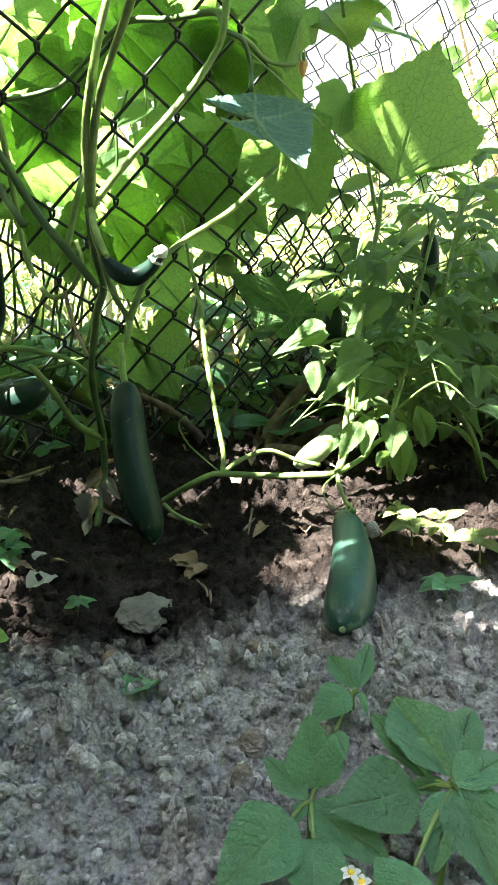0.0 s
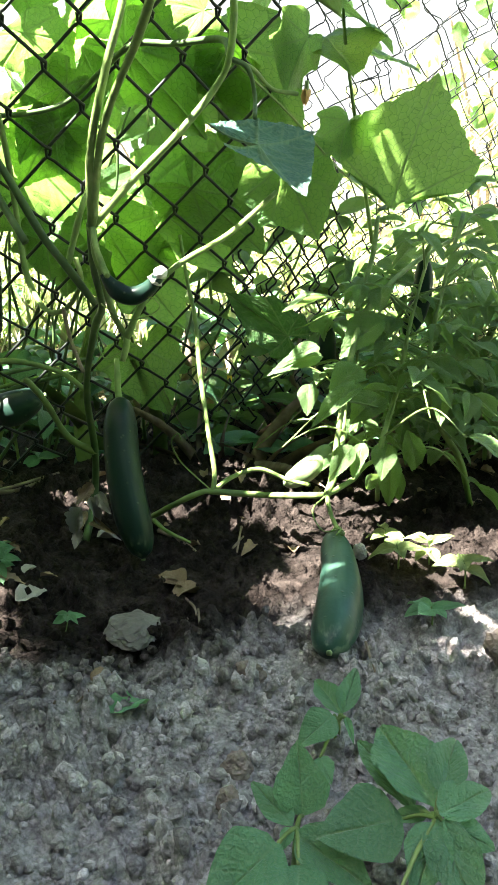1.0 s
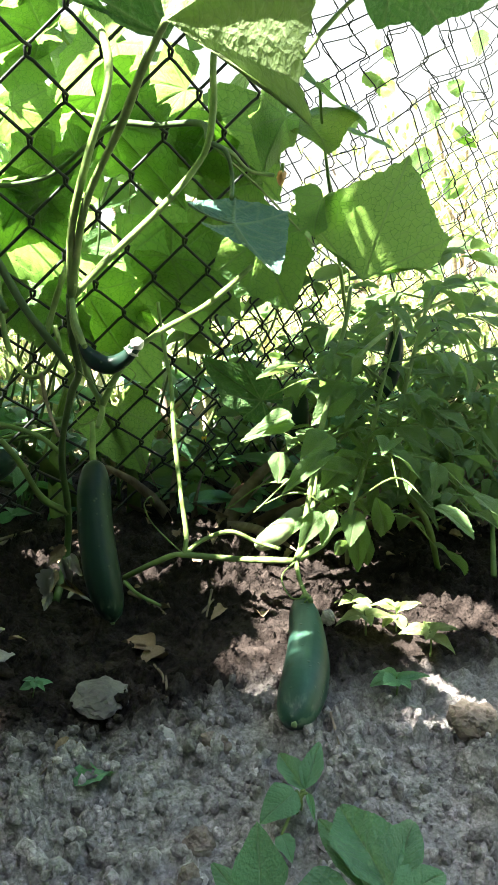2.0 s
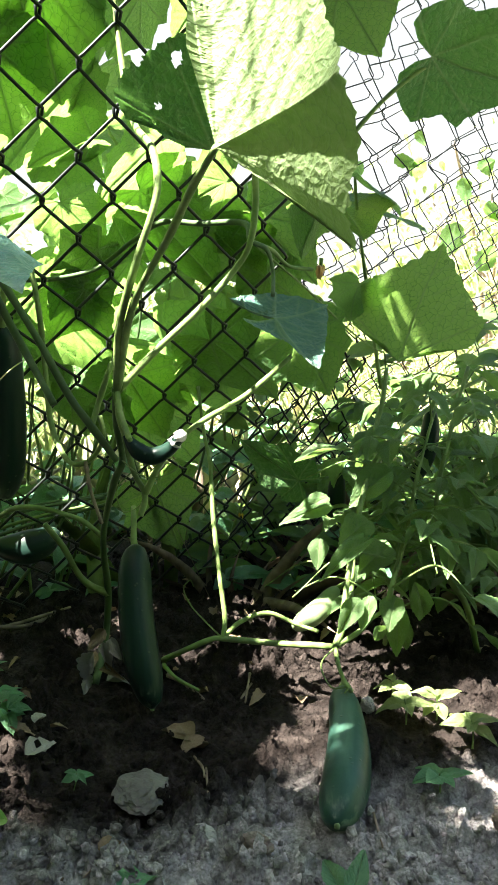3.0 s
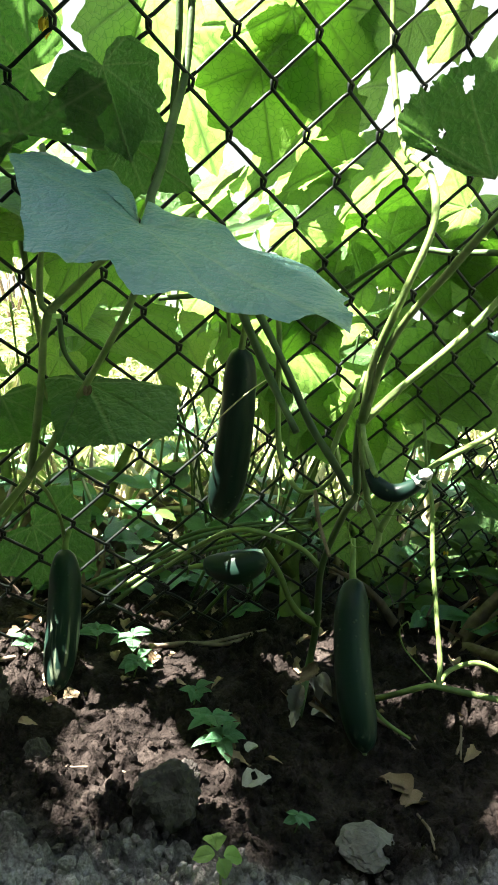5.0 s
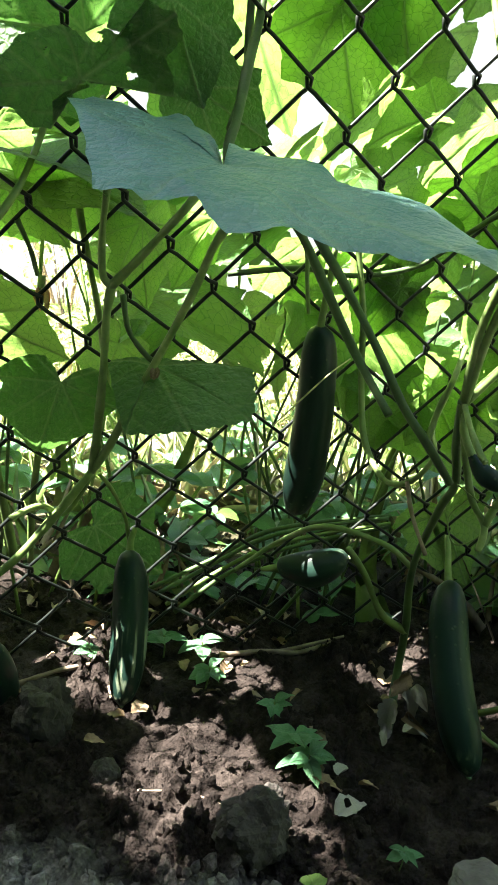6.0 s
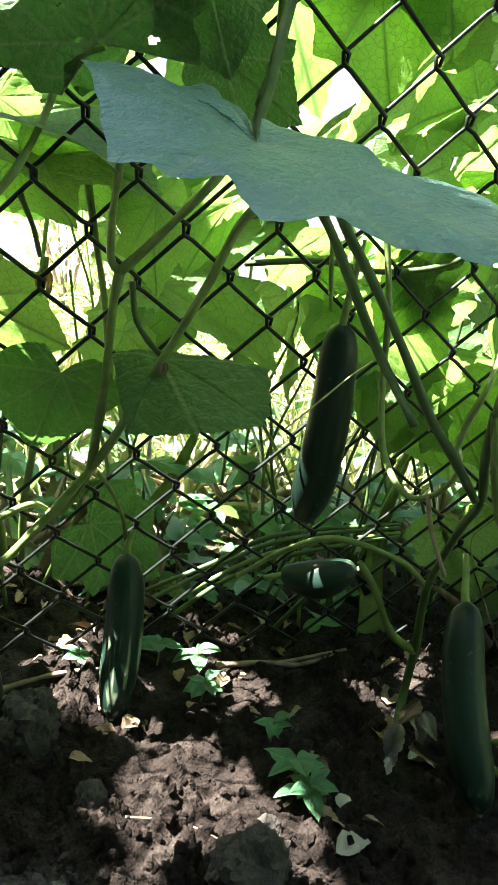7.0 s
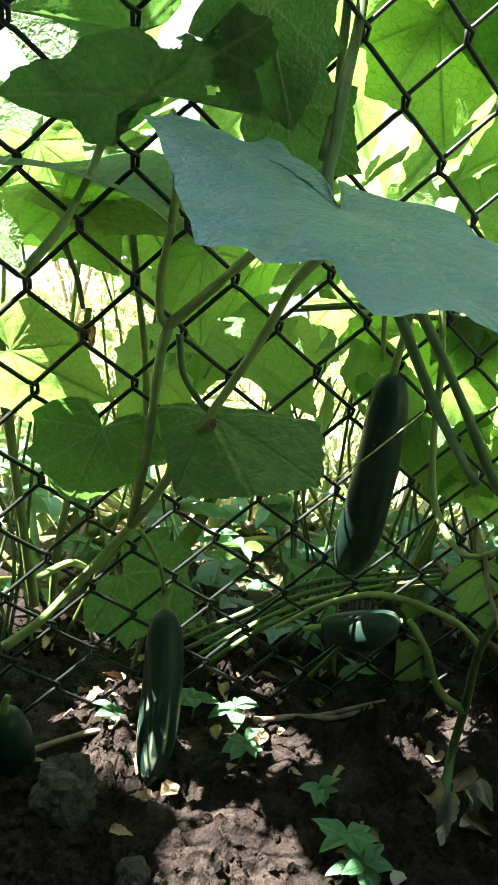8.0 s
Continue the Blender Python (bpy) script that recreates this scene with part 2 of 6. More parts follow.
DARK_STEM = plain_material("dark_stem", [(0.3, (0.04, 0.075, 0.025)), (0.6, (0.07, 0.12, 0.04)), (0.8, (0.11, 0.16, 0.06))], 45, 0.55, 0.4, 0.001)
DRY = plain_material("dry_leaf", [(0.3, (0.16, 0.105, 0.06)), (0.6, (0.30, 0.22, 0.14)), (0.8, (0.46, 0.38, 0.27))], 50, 0.85, 0.6, 0.002)
TWIG = plain_material("twig", [(0.3, (0.12, 0.085, 0.06)), (0.6, (0.24, 0.19, 0.14)), (0.8, (0.36, 0.3, 0.24))], 60, 0.9, 0.6, 0.001)
PETAL = plain_material("petal", [(0.3, (0.66, 0.36, 0.13)), (0.6, (0.75, 0.46, 0.2)), (0.8, (0.8, 0.56, 0.3))], 60, 0.6, 0.3, 0.001)
YELLOW = plain_material("yellow_petal", [(0.3, (0.8, 0.5, 0.03)), (0.7, (0.85, 0.62, 0.06))], 60, 0.6, 0.3, 0.001)
WIRE = plain_material("wire_coating", [(0.3, (0.008, 0.011, 0.010)), (0.6, (0.014, 0.018, 0.016)), (0.85, (0.03, 0.04, 0.034))], 60, 0.42, 0.25, 0.0006, spec=0.25)
CUC = cucumber_material()
# same skin three times lighter, skylight on the lying fruit put into colour
CUC_SKYLIT = cucumber_material("skylit_cucumber_skin", 0.86, 0.35, 3.0)
CUC_STREAKED = cucumber_material("streaked_cucumber_skin", 0.42, 0.8)
PALE_FRUIT = plain_material("pale_fruit", [(0.3, (0.13, 0.2, 0.09)), (0.6, (0.24, 0.32, 0.15)), (0.8, (0.42, 0.46, 0.28))], 40, 0.5, 0.3, 0.001)
GRASS = leaf_material("grass_blade", (0.13, 0.2, 0.06), (0.3, 0.36, 0.15), (0.5, 0.6, 0.2), through=0.35)
STRAW = plain_material("straw", [(0.3, (0.4, 0.36, 0.2)), (0.7, (0.6, 0.55, 0.36))], 60, 0.8, 0.3, 0.001)


# builders
def mesh_of(name, bm, smooth=True):
    me = bpy.data.meshes.new(name)
    bm.to_mesh(me)
    bm.free()
    if smooth:
        me.polygons.foreach_set("use_smooth", [True] * len(me.polygons))
    return me


def thing(name, place=(0, 0, 0), label="", category="", group="", kind=""):
    ob = new(name)
    ob.empty_display_size = 0.02
    ob.location = place
    return tagged(ob, label, category, group, kind)


def part(name, data, material, parent, label="", place=None):
    """One mesh object under a thing or a part; the mesh is in world coordinates unless place is given."""
    me = data if isinstance(data, bpy.types.Mesh) else mesh_of(name, data)
    if material and not me.materials:
        me.materials.append(material)
    ob = new(name, me)
    ob.parent = parent
    up = Matrix.Identity(4)
    p = parent
    while p is not None:
        up = p.matrix_basis @ up
        p = p.parent
    ob.matrix_basis = up.inverted() @ (place if place is not None else Matrix.Identity(4))
    if label:
        tagged(ob, label)
    return ob


def solo(name, data, material, place=None, label="", category="", group="", kind=""):
    me = data if isinstance(data, bpy.types.Mesh) else mesh_of(name, data)
    if material and not me.materials:
        me.materials.append(material)
    ob = new(name, me)
    if place is not None:
        ob.matrix_basis = place
    return tagged(ob, label, category, group, kind)


def spline(pts, per=6):
    pts = [Vector(p) for p in pts]
    if len(pts) == 2:
        return [pts[0].lerp(pts[1], k / per) for k in range(per + 1)]
    ext = [2 * pts[0] - pts[1]] + pts + [2 * pts[-1] - pts[-2]]
    out = []
    for k in range(1, len(ext) - 2):
        a, b, c, d = ext[k - 1:k + 3]
        for s in range(per):
            t = s / per
            out.append(0.5 * (2 * b + (c - a) * t + (2 * a - 5 * b + 4 * c - d) * t * t + (3 * b - a - 3 * c + d) * t ** 3))
    out.append(pts[-1])
    return out


def tube(bm, line, radius, sides=8, cap=True):
    """radius: a number or a function of the share of the length."""
    rad = radius if callable(radius) else (lambda s: radius)
    rings, last = [], None
    n = len(line)
    for k, p in enumerate(line):
        d = (line[min(k + 1, n - 1)] - line[max(k - 1, 0)]).normalized()
        side = (last - d * last.dot(d)) if last else d.orthogonal()
        if side.length < 1e-6:
            side = d.orthogonal()
        side.normalize()
        last = side
        other = d.cross(side)
        r = rad(k / max(1, n - 1))
        rings.append([bm.verts.new(p + (side * math.cos(a) + other * math.sin(a)) * r) for a in (2 * math.pi * q / sides for q in range(sides))])
    for a, b in zip(rings, rings[1:]):
        for q in range(sides):
            bm.faces.new((a[q], a[(q + 1) % sides], b[(q + 1) % sides], b[q]))
    if cap:
        bm.faces.new(rings[0][::-1])
        bm.faces.new(rings[-1])


def stem_mesh(pts, r0, r1, wob=0.08, per=7, sides=8, seed=0):
    line = spline(pts, per)
    rnd = random.Random(seed + int(1000 * abs(pts[0][0])))
    ph = rnd.random() * 6
    bm = bmesh.new()
    tube(bm, line, lambda s: (r0 + (r1 - r0) * s) * (1 + wob * math.sin(9 * s + ph) + wob * 0.7 * math.sin(23 * s + ph)), sides)
    return bm


# one half of a leaf's outline, tip at y = 1, petiole at the origin
CUCUMBER_HALF = [(0.03, -0.02), (0.09, -0.15), (0.24, -0.25), (0.40, -0.21), (0.50, -0.09), (0.63, 0.08), (0.56, 0.19), (0.51, 0.34), (0.60, 0.52), (0.43, 0.58), (0.31, 0.69), (0.18, 0.84), (0.07, 0.94), (0.0, 1.0)]
OVAL_HALF = [(0.02, 0.0), (0.16, 0.04), (0.32, 0.14), (0.43, 0.28), (0.48, 0.42), (0.46, 0.56), (0.37, 0.71), (0.25, 0.83), (0.12, 0.93), (0.0, 1.0)]
OVATE_HALF = [(0.02, 0.0), (0.18, 0.04), (0.36, 0.14), (0.46, 0.28), (0.47, 0.42), (0.40, 0.58), (0.28, 0.74), (0.14, 0.89), (0.0, 1.0)]
TOOTHED_HALF = [(0.02, 0.0), (0.2, 0.06), (0.36, 0.14), (0.34, 0.2), (0.46, 0.32), (0.40, 0.4), (0.45, 0.52), (0.33, 0.6), (0.34, 0.7), (0.2, 0.78), (0.16, 0.88), (0.0, 1.0)]
VEINS = {"cucumber": [0, 0.62, 1.35, 2.2], "oval": [0], "toothed": [0]}


def leaf_mesh(name, half, seed, rings=7, fine=2, fold=0.15, droop=0.15, wave=0.05, lobes="cucumber", quilt=0.02, centre=(0.0, 0.0), teeth=0.007):
    """A blade in the xy plane, base at the origin, tip at y = 1; upper side +z."""
    rnd = random.Random(seed)
    out = []
    for side in (1, -1):
        pts = [(x * side * rnd.uniform(0.93, 1.06), y + rnd.uniform(-0.02, 0.02)) for x, y in half[:-1]] + [(0.0, 1.0)]
        dense = []
        for a, b in zip(pts, pts[1:]):
            for k in range(fine):
                dense.append((a[0] + (b[0] - a[0]) * k / fine, a[1] + (b[1] - a[1]) * k / fine))
        dense.append(pts[-1])
        out.append(dense)
    ring = out[0] + out[1][-2::-1]
    cx, cy = centre
    m = len(ring)
    ph = [rnd.random() * 6.28 for _ in range(5)]
    veins = VEINS[lobes]

    def height(x, y):
        r = math.hypot(x, y)
        th = math.atan2(x, y)
        z = -droop * (y * y) - droop * 0.5 * x * x + fold * abs(x)
        z += wave * r * (math.sin(3 * th + ph[0]) + 0.7 * math.sin(5 * th + ph[1])) + 0.35 * wave * math.sin(9 * x + ph[2]) * math.sin(8 * y + ph[3])
        z += quilt * (1.0 - ribs(x, y)) * min(1.0, r * 3)
        return z

    def ribs(x, y):
        """1 on a vein, 0 between: main ribs from the base, side ribs that leave them aslant."""
        r, th = math.hypot(x, y), math.atan2(x, y)
        if lobes == "cucumber":
            d = min((abs(abs(th) - v) for v in veins))
            main = r * math.sin(min(d, 1.5))
            along = r * math.cos(min(d, 1.5)) - 0.9 * main
        else:
            main, along = abs(x), y - 0.7 * abs(x)
        step = 0.13
        along += 0.02 * math.sin(7 * th + ph[4]) + 0.012 * math.sin(40 * x + ph[1])
        side = abs((along / step) % 1.0 - 0.5) * step
        a = max(0.0, 1 - main / 0.022)
        b = max(0.0, 1 - side / 0.018) * 0.6
        return max(a, b)

    bm = bmesh.new()
    uvs, vein = [], []
    centre_v = bm.verts.new((cx, cy, height(cx, cy)))
    rows = []
    uvs.append((0.5 + cx, cy))
    vein.append(1.0)
    for q in range(1, rings + 1):
        s = (q / rings) ** 0.85
        row = []
        for k, (x, y) in enumerate(ring):
            tt = 1 + (teeth * (1 if (k // max(1, fine // 2)) % 2 else -1) if q == rings else 0)
            xx, yy = cx + (x - cx) * s * tt, cy + (y - cy) * s * tt
            row.append(bm.verts.new((xx, yy, height(xx, yy))))
            uvs.append((0.5 + xx, yy))
            vein.append(ribs(xx, yy))
        rows.append(row)
    for k in range(m):
        a, b = rows[0][k], rows[0][(k + 1) % m]
        if (k + 1) % m or lobes != "cucumber":
            bm.faces.new((centre_v, b, a))
        for q in range(rings - 1):
            if (k + 1) % m or lobes != "cucumber":
                bm.faces.new((rows[q][k], rows[q][(k + 1) % m], rows[q + 1][(k + 1) % m], rows[q + 1][k]))
    bm.verts.index_update()
    bm.normal_update()
    me = mesh_of(name, bm)
    lay = me.uv_layers.new(name="uv")
    idx = np.empty(len(me.loops), int)
    me.loops.foreach_get("vertex_index", idx)
    lay.data.foreach_set("uv", np.array(uvs)[idx].astype(np.float32).ravel())
    at = me.attributes.new("vein", "FLOAT", "POINT")
    at.data.foreach_set("value", np.array(vein, np.float32))
    return me


def leaf_pose(base, tip, normal, width):
    b, t, nn = Vector(base), Vector(tip), Vector(normal)
    y = t - b
    ln = y.length
    y.normalize()
    z = (nn - y * nn.dot(y)).normalized()
    x = y.cross(z)
    m = Matrix((x, y, z)).transposed().to_4x4()
    return Matrix.Translation(b) @ m @ Matrix.Diagonal((width, ln, ln, 1))


CUC_LEAVES = [leaf_mesh("vine_leaf", CUCUMBER_HALF, 10 + k, 22, 6, 0.10 + 0.05 * (k % 3), 0.12 + 0.06 * (k % 4), 0.05) for k in range(7)]
MASS_LEAF = [leaf_mesh("mass_leaf", CUCUMBER_HALF, 60 + k, 3, 1, 0.12, 0.2, 0.06) for k in range(2)]
FAR_LEAVES = [leaf_mesh("far_vine_leaf", CUCUMBER_HALF, 40 + k, 12, 3, 0.12, 0.15 + 0.05 * (k % 3), 0.06) for k in range(6)]
OVAL_LEAVES = [leaf_mesh("oval_leaf", OVAL_HALF, 60 + k, 16, 5, 0.22, 0.25 + 0.1 * (k % 3), 0.07, "oval", 0.045, (0, 0.4), 0.0) for k in range(5)]
WEED_BLADES = [leaf_mesh("weed_blade", OVATE_HALF, 160 + k, 20, 6, 0.16 + 0.06 * (k % 3), 0.12 + 0.06 * (k % 3), 0.05, "oval", 0.03, (0, 0.4), 0.004) for k in range(5)]
TOMATO_LEAVES = [leaf_mesh("tomato_leaf", OVATE_HALF, 180 + k, 6, 3, 0.2, 0.25 + 0.1 * (k % 3), 0.06, "oval", 0.025, (0, 0.4), 0.02) for k in range(5)]
TOOTH_LEAVES = [leaf_mesh("toothed_leaf", TOOTHED_HALF, 80 + k, 5, 2, 0.2, 0.3 + 0.1 * (k % 3), 0.06, "toothed", 0.02, (0, 0.35), 0.02) for k in range(5)]
_copies = {}


def skinned(me, material):
    """The leaf mesh in another material; one copy of the mesh for each pair."""
    key = (me.name, material.name)
    if key not in _copies:
        c = me.copy()
        c.materials.clear()
        c.materials.append(material)
        _copies[key] = c
    return _copies[key]


def leaf(parent, base, tip, normal, width, material, kind=0, meshes=None, name="leaf", label=""):
    ms = meshes or CUC_LEAVES
    return part(name, skinned(ms[kind % len(ms)], material), None, parent, label, leaf_pose(base, tip, normal, width))


def stem(parent, pts, r0, r1, material=None, name="stem", sides=8, label=""):
    return part(name, stem_mesh(pts, r0 * 0.8, r1 * 0.8, sides=sides), material or STEM, parent, label)


def pleated_leaf(parent, base, folds, material, label="", relief=0.004, bulge=0.09, seed=1, ribs=None, wave=0.0, holes=1.0):
    """A broad blade spread from its petiole; folds run round its edge, ribs names those of them that a main vein reaches."""
    rnd = random.Random(seed)
    o = Vector(base)
    ends = [Vector(p) - o for p in folds]
    mains = [ends[k] for k in (ribs if ribs is not None else range(len(ends)))]
    face = sum((a.cross(b).normalized() for a, b in zip(ends, ends[1:])), Vector()).normalized()
    across = face.orthogonal().normalized()
    upward = face.cross(across)
    per, rings = max(6, 190 // len(ends)), 26
    cols = []
    for k, (a, b) in enumerate(zip(ends, ends[1:])):
        for s in range(per + (k == len(ends) - 2)):
            u = s / per
            edge = 1 + bulge * math.sin(math.pi * u) + rnd.uniform(-0.008, 0.008) + 0.012 * math.sin(0.9 * len(cols))
            cols.append((a.lerp(b, u) * edge, k))
    bm = bmesh.new()
    tip, vein, uvs = bm.verts.new(o), [1.0], [(0.5, 0.5)]
    grid = []
    for c, (p, k) in enumerate(cols):
        n = ends[k].cross(ends[k + 1]).normalized()
        n = n if n.dot(face) > 0 else -n
        if ribs is not None:
            n = (n + 2 * face).normalized()
        row = []
        for q in range(1, rings + 1):
            r = q / rings
            at = p * r
            perp, along, whole = min(((at - e * (at.dot(e) / e.length_squared)).length + (0 if at.dot(e) > 0 else 1), at.dot(e) / e.length, e.length) for e in mains)
            rib = max(0.0, 1 - perp / (0.0026 - 0.0014 * min(1.0, along / whole)))
            slant = (along - 0.8 * perp + 0.002 * noise.noise(at * 90 + Vector((seed, 0, 0)))) / 0.017
            side = max(0.0, 1 - abs(slant % 1.0 - 0.5) / 0.13) * 0.65 * min(1.0, 4 * r)
            v = max(rib, side)
            z = relief * (1 - v) * min(1, 4 * r) * (0.7 + 0.5 * noise.noise(at * 70)) + 0.003 * math.sin(math.pi * r)
            z += wave * r * r * (noise.noise(at * 22 + Vector((seed, 3, 0))) + 0.5 * noise.noise(at * 55))
            row.append(bm.verts.new(o + at + n * z))
            vein.append(v)
            uvs.append((0.5 + at.dot(across) / 0.11, 0.5 + at.dot(upward) / 0.11))
        grid.append(row)
    for a, b in zip(grid, grid[1:]):
        bm.faces.new((tip, a[0], b[0]))
        for q in range(rings - 1):
            if noise.noise((a[q].co - o) * 75 + Vector((seed * 3.7, 0, 0))) < holes:
                bm.faces.new((a[q], a[q + 1], b[q + 1], b[q]))
    bm.verts.index_update()
    lay = bm.loops.layers.uv.new("uv")
    for f in bm.faces:
        for l in f.loops:
            l[lay].uv = uvs[l.vert.index]
    me = mesh_of("leaf", bm)
    att = me.attributes.new("vein", "FLOAT", "POINT")
    att.data.foreach_set("value", vein)
    return part("leaf", me, material, parent, label)


def cucumber(top, bottom, radius, label, bend=0.0, material=None, stub=0.0, neck=0.12):
    """A fruit from its stalk end to its blossom end, slightly bent, with a ribbed skin."""
    t, b = Vector(top), Vector(bottom)
    d = b - t
    ln = d.length
    z = d.normalized()
    x = Vector((1, 0, 0))
    x = (x - z * x.dot(z)).normalized()
    m = Matrix((x, z.cross(x), z)).transposed().to_4x4()
    m.translation = t
    rnd = random.Random(int(ln * 1e5))
    bm = bmesh.new()
    n, sides, rows = 44, 24, []
    for k in range(n + 1):
        s = k / n
        up, down = min(1.0, s * ln / (1.9 * radius)), min(1.0, (1 - s) * ln / (2.6 * radius))
        prof = (0.30 + 0.70 * (1 - (1 - up) ** 2) ** 0.55) * (0.26 + 0.74 * (1 - (1 - down) ** 2) ** 0.55)
        swell = min(1.0, s / 0.65)
        prof *= 1 + 0.03 * math.sin(5 * s + ln * 50) - neck * (1 - swell * swell * (3 - 2 * swell))
        cx = bend * math.sin(math.pi * s)
        row = []
        for q in range(sides):
            a = 2 * math.pi * q / sides
            r = radius * prof * (1 + 0.022 * math.cos(5 * a + 0.6) + rnd.uniform(-0.006, 0.006))
            row.append(bm.verts.new((cx + r * math.cos(a), r * math.sin(a), s * ln)))
        rows.append(row)
    for a, c in zip(rows, rows[1:]):
        for q in range(sides):
            bm.faces.new((a[q], a[(q + 1) % sides], c[(q + 1) % sides], c[q]))
    for row, zz, flip in ((rows[0], -0.12 * radius, True), (rows[-1], ln + 0.22 * radius, False)):
        v = bm.verts.new((0, 0, zz))
        for q in range(sides):
            f = (row[q], row[(q + 1) % sides], v)
            bm.faces.new(f[::-1] if flip else f)
    bm.normal_update()
    fruit = thing("cucumber", top, label, "cucumber", "cucumbers")
    body = mesh_of("body", bm)
    share = np.empty(len(body.vertices) * 3, np.float32)
    body.vertices.foreach_get("co", share)
    body.attributes.new("along", "FLOAT", "POINT").data.foreach_set("value", np.clip(share[2::3] / ln, 0, 1))
    part("body", body, material or CUC, fruit, "", m)
    sb = bmesh.new()
    tube(sb, spline([t + z * 0.003, t - z * 0.008, t - z * (0.016 + stub * 0.5) + Vector((0.002, 0, 0)), t - z * (0.02 + stub) + Vector((0.003, 0.002, 0.0))], 5), lambda s: 0.0036 - 0.0012 * s, 8)
    part("stalk", sb, STEM, fruit)
    eb = bmesh.new()
    bmesh.ops.create_icosphere(eb, subdivisions=2, radius=radius * 0.13)
    for v in eb.verts:
        v.co = v.co * (1 + 0.3 * noise.noise(v.co * 700)) * 1.0
        v.co.z *= 0.6
    end = m.copy()
    end.translation = b + z * 0.16 * radius
    part("blossom_scar", eb, PALE_FRUIT, fruit, "", end)
    return fruit


def young_cucumber(pts, radius):
    fruit = thing("cucumber", pts[0], "curved young cucumber with a withered pale tip", "cucumber", "cucumbers")
    line = spline(pts, 8)
    bm = bmesh.new()
    tube(bm, line[14:], lambda s: radius * (0.35 + 0.65 * min(1, s / 0.25)) * (1 - 0.45 * max(0, (s - 0.55) / 0.45)), 14)
    part("body", bm, CUC, fruit)
    bm = bmesh.new()
    tube(bm, line[:16], lambda s: 0.0024 + 0.001 * s, 8)
    part("stalk", bm, STEM, fruit, "pale green stalk")
    bm = bmesh.new()
    tube(bm, line[-6:] + [line[-1] + (line[-1] - line[-2]) * 0.8], lambda s: radius * (0.86 - 0.4 * s) * (1 + 0.22 * math.sin(31 * s)), 12)
    for v in bm.verts:
        v.co += 0.0016 * Vector((noise.noise(v.co * 500), noise.noise(v.co * 500 + Vector((7, 0, 0))), noise.noise(v.co * 500 + Vector((0, 7, 0)))))
    part("withered_tip", bm, WHITE_DRY, fruit, "withered whitish blossom end")


def blossom(place, size, material):
    rnd = random.Random(int(place[0] * 1e4) + 7)
    ob = thing("blossom", place, "small withered cucumber blossom", "flower", "blossoms")
    c = Vector(place)
    for k in range(5):
        a = k * 1.256 + rnd.random()
        tip = c + Vector((math.cos(a) * 0.5, math.sin(a) * 0.4, -0.8 + rnd.uniform(-0.3, 0.4))) * size
        part("petal", skinned(OVAL_LEAVES[k], material), None, ob, "", leaf_pose(c, tip, Vector((math.cos(a), math.sin(a), 0.6)), size * 0.55))
    bm = bmesh.new()
    tube(bm, spline([c + Vector((0, 0, size * 0.5)), c, c - Vector((0, 0, size * 0.15))], 3), size * 0.16, 6)
    part("calyx", bm, STEM, ob)


def lump(width, height, seed, cuts=3, rough=0.35):
    bm = bmesh.new()
    bmesh.ops.create_icosphere(bm, subdivisions=cuts, radius=0.5)
    o = Vector((seed * 3.1, seed * 1.7, 0))
    for v in bm.verts:
        n = v.co.normalized()
        k = 1 + rough * noise.noise(n * 1.6 + o) + 0.5 * rough * abs(noise.noise(n * 4 + o)) + 0.4 * rough * noise.noise(n * 9 + o) + 0.25 * rough * noise.noise(n * 21 + o)
        v.co = Vector((n.x * width, n.y * width * 0.8, n.z * height)) * 0.5 * k
    return bm


def rock(place, width, height, material, label, seed, name):
    h = height * 1.25
    m = Matrix.Translation((place[0], place[1], ground_height(place[0], place[1]) + h * 0.25)) @ Matrix.Rotation(seed * 0.7, 4, "Z")
    solo(name, mesh_of(name, lump(width, h * 1.2, seed, 4, 0.26 if name == "stone" else 0.36), False), material, m, label, "stone" if name == "stone" else "soil clod", name + "s")


LITTER = {"PALE": "pale curled dry leaf on the soil", "DRY": "brown crumpled dry leaf on the soil", "GREEN": "fallen green leaf fading on dry soil"}
PALE_DRY = plain_material("bleached_leaf", [(0.3, (0.3, 0.27, 0.23)), (0.7, (0.5, 0.47, 0.42))], 60, 0.8, 0.5, 0.001)


WHITE_DRY = plain_material("withered_white", [(0.3, (0.6, 0.57, 0.5)), (0.7, (0.8, 0.78, 0.72))], 60, 0.8, 0.5, 0.001)


def fallen_leaf(place, length, angle, tone, seed):
    a = radians(angle)
    place = Vector((place[0], place[1], ground_height(place[0], place[1]) + 0.004))
    tip = Vector(place) + Vector((math.cos(a), math.sin(a), 0.25)) * length
    mat = {"PALE": PALE_DRY, "DRY": DRY, "GREEN": WEED_LEAF}[tone]
    me = leaf_mesh("fallen_leaf", TOOTHED_HALF if seed % 2 else OVAL_HALF, 300 + seed, 4, 1, 0.5, 0.35, 0.16, "toothed", 0.03, (0, 0.4), 0.03)
    solo("fallen_leaf", me, mat, leaf_pose(place, tip, (0.2 * math.sin(seed), -0.2, 1), length * 0.7), LITTER[tone], "leaf", "fallen leaves")


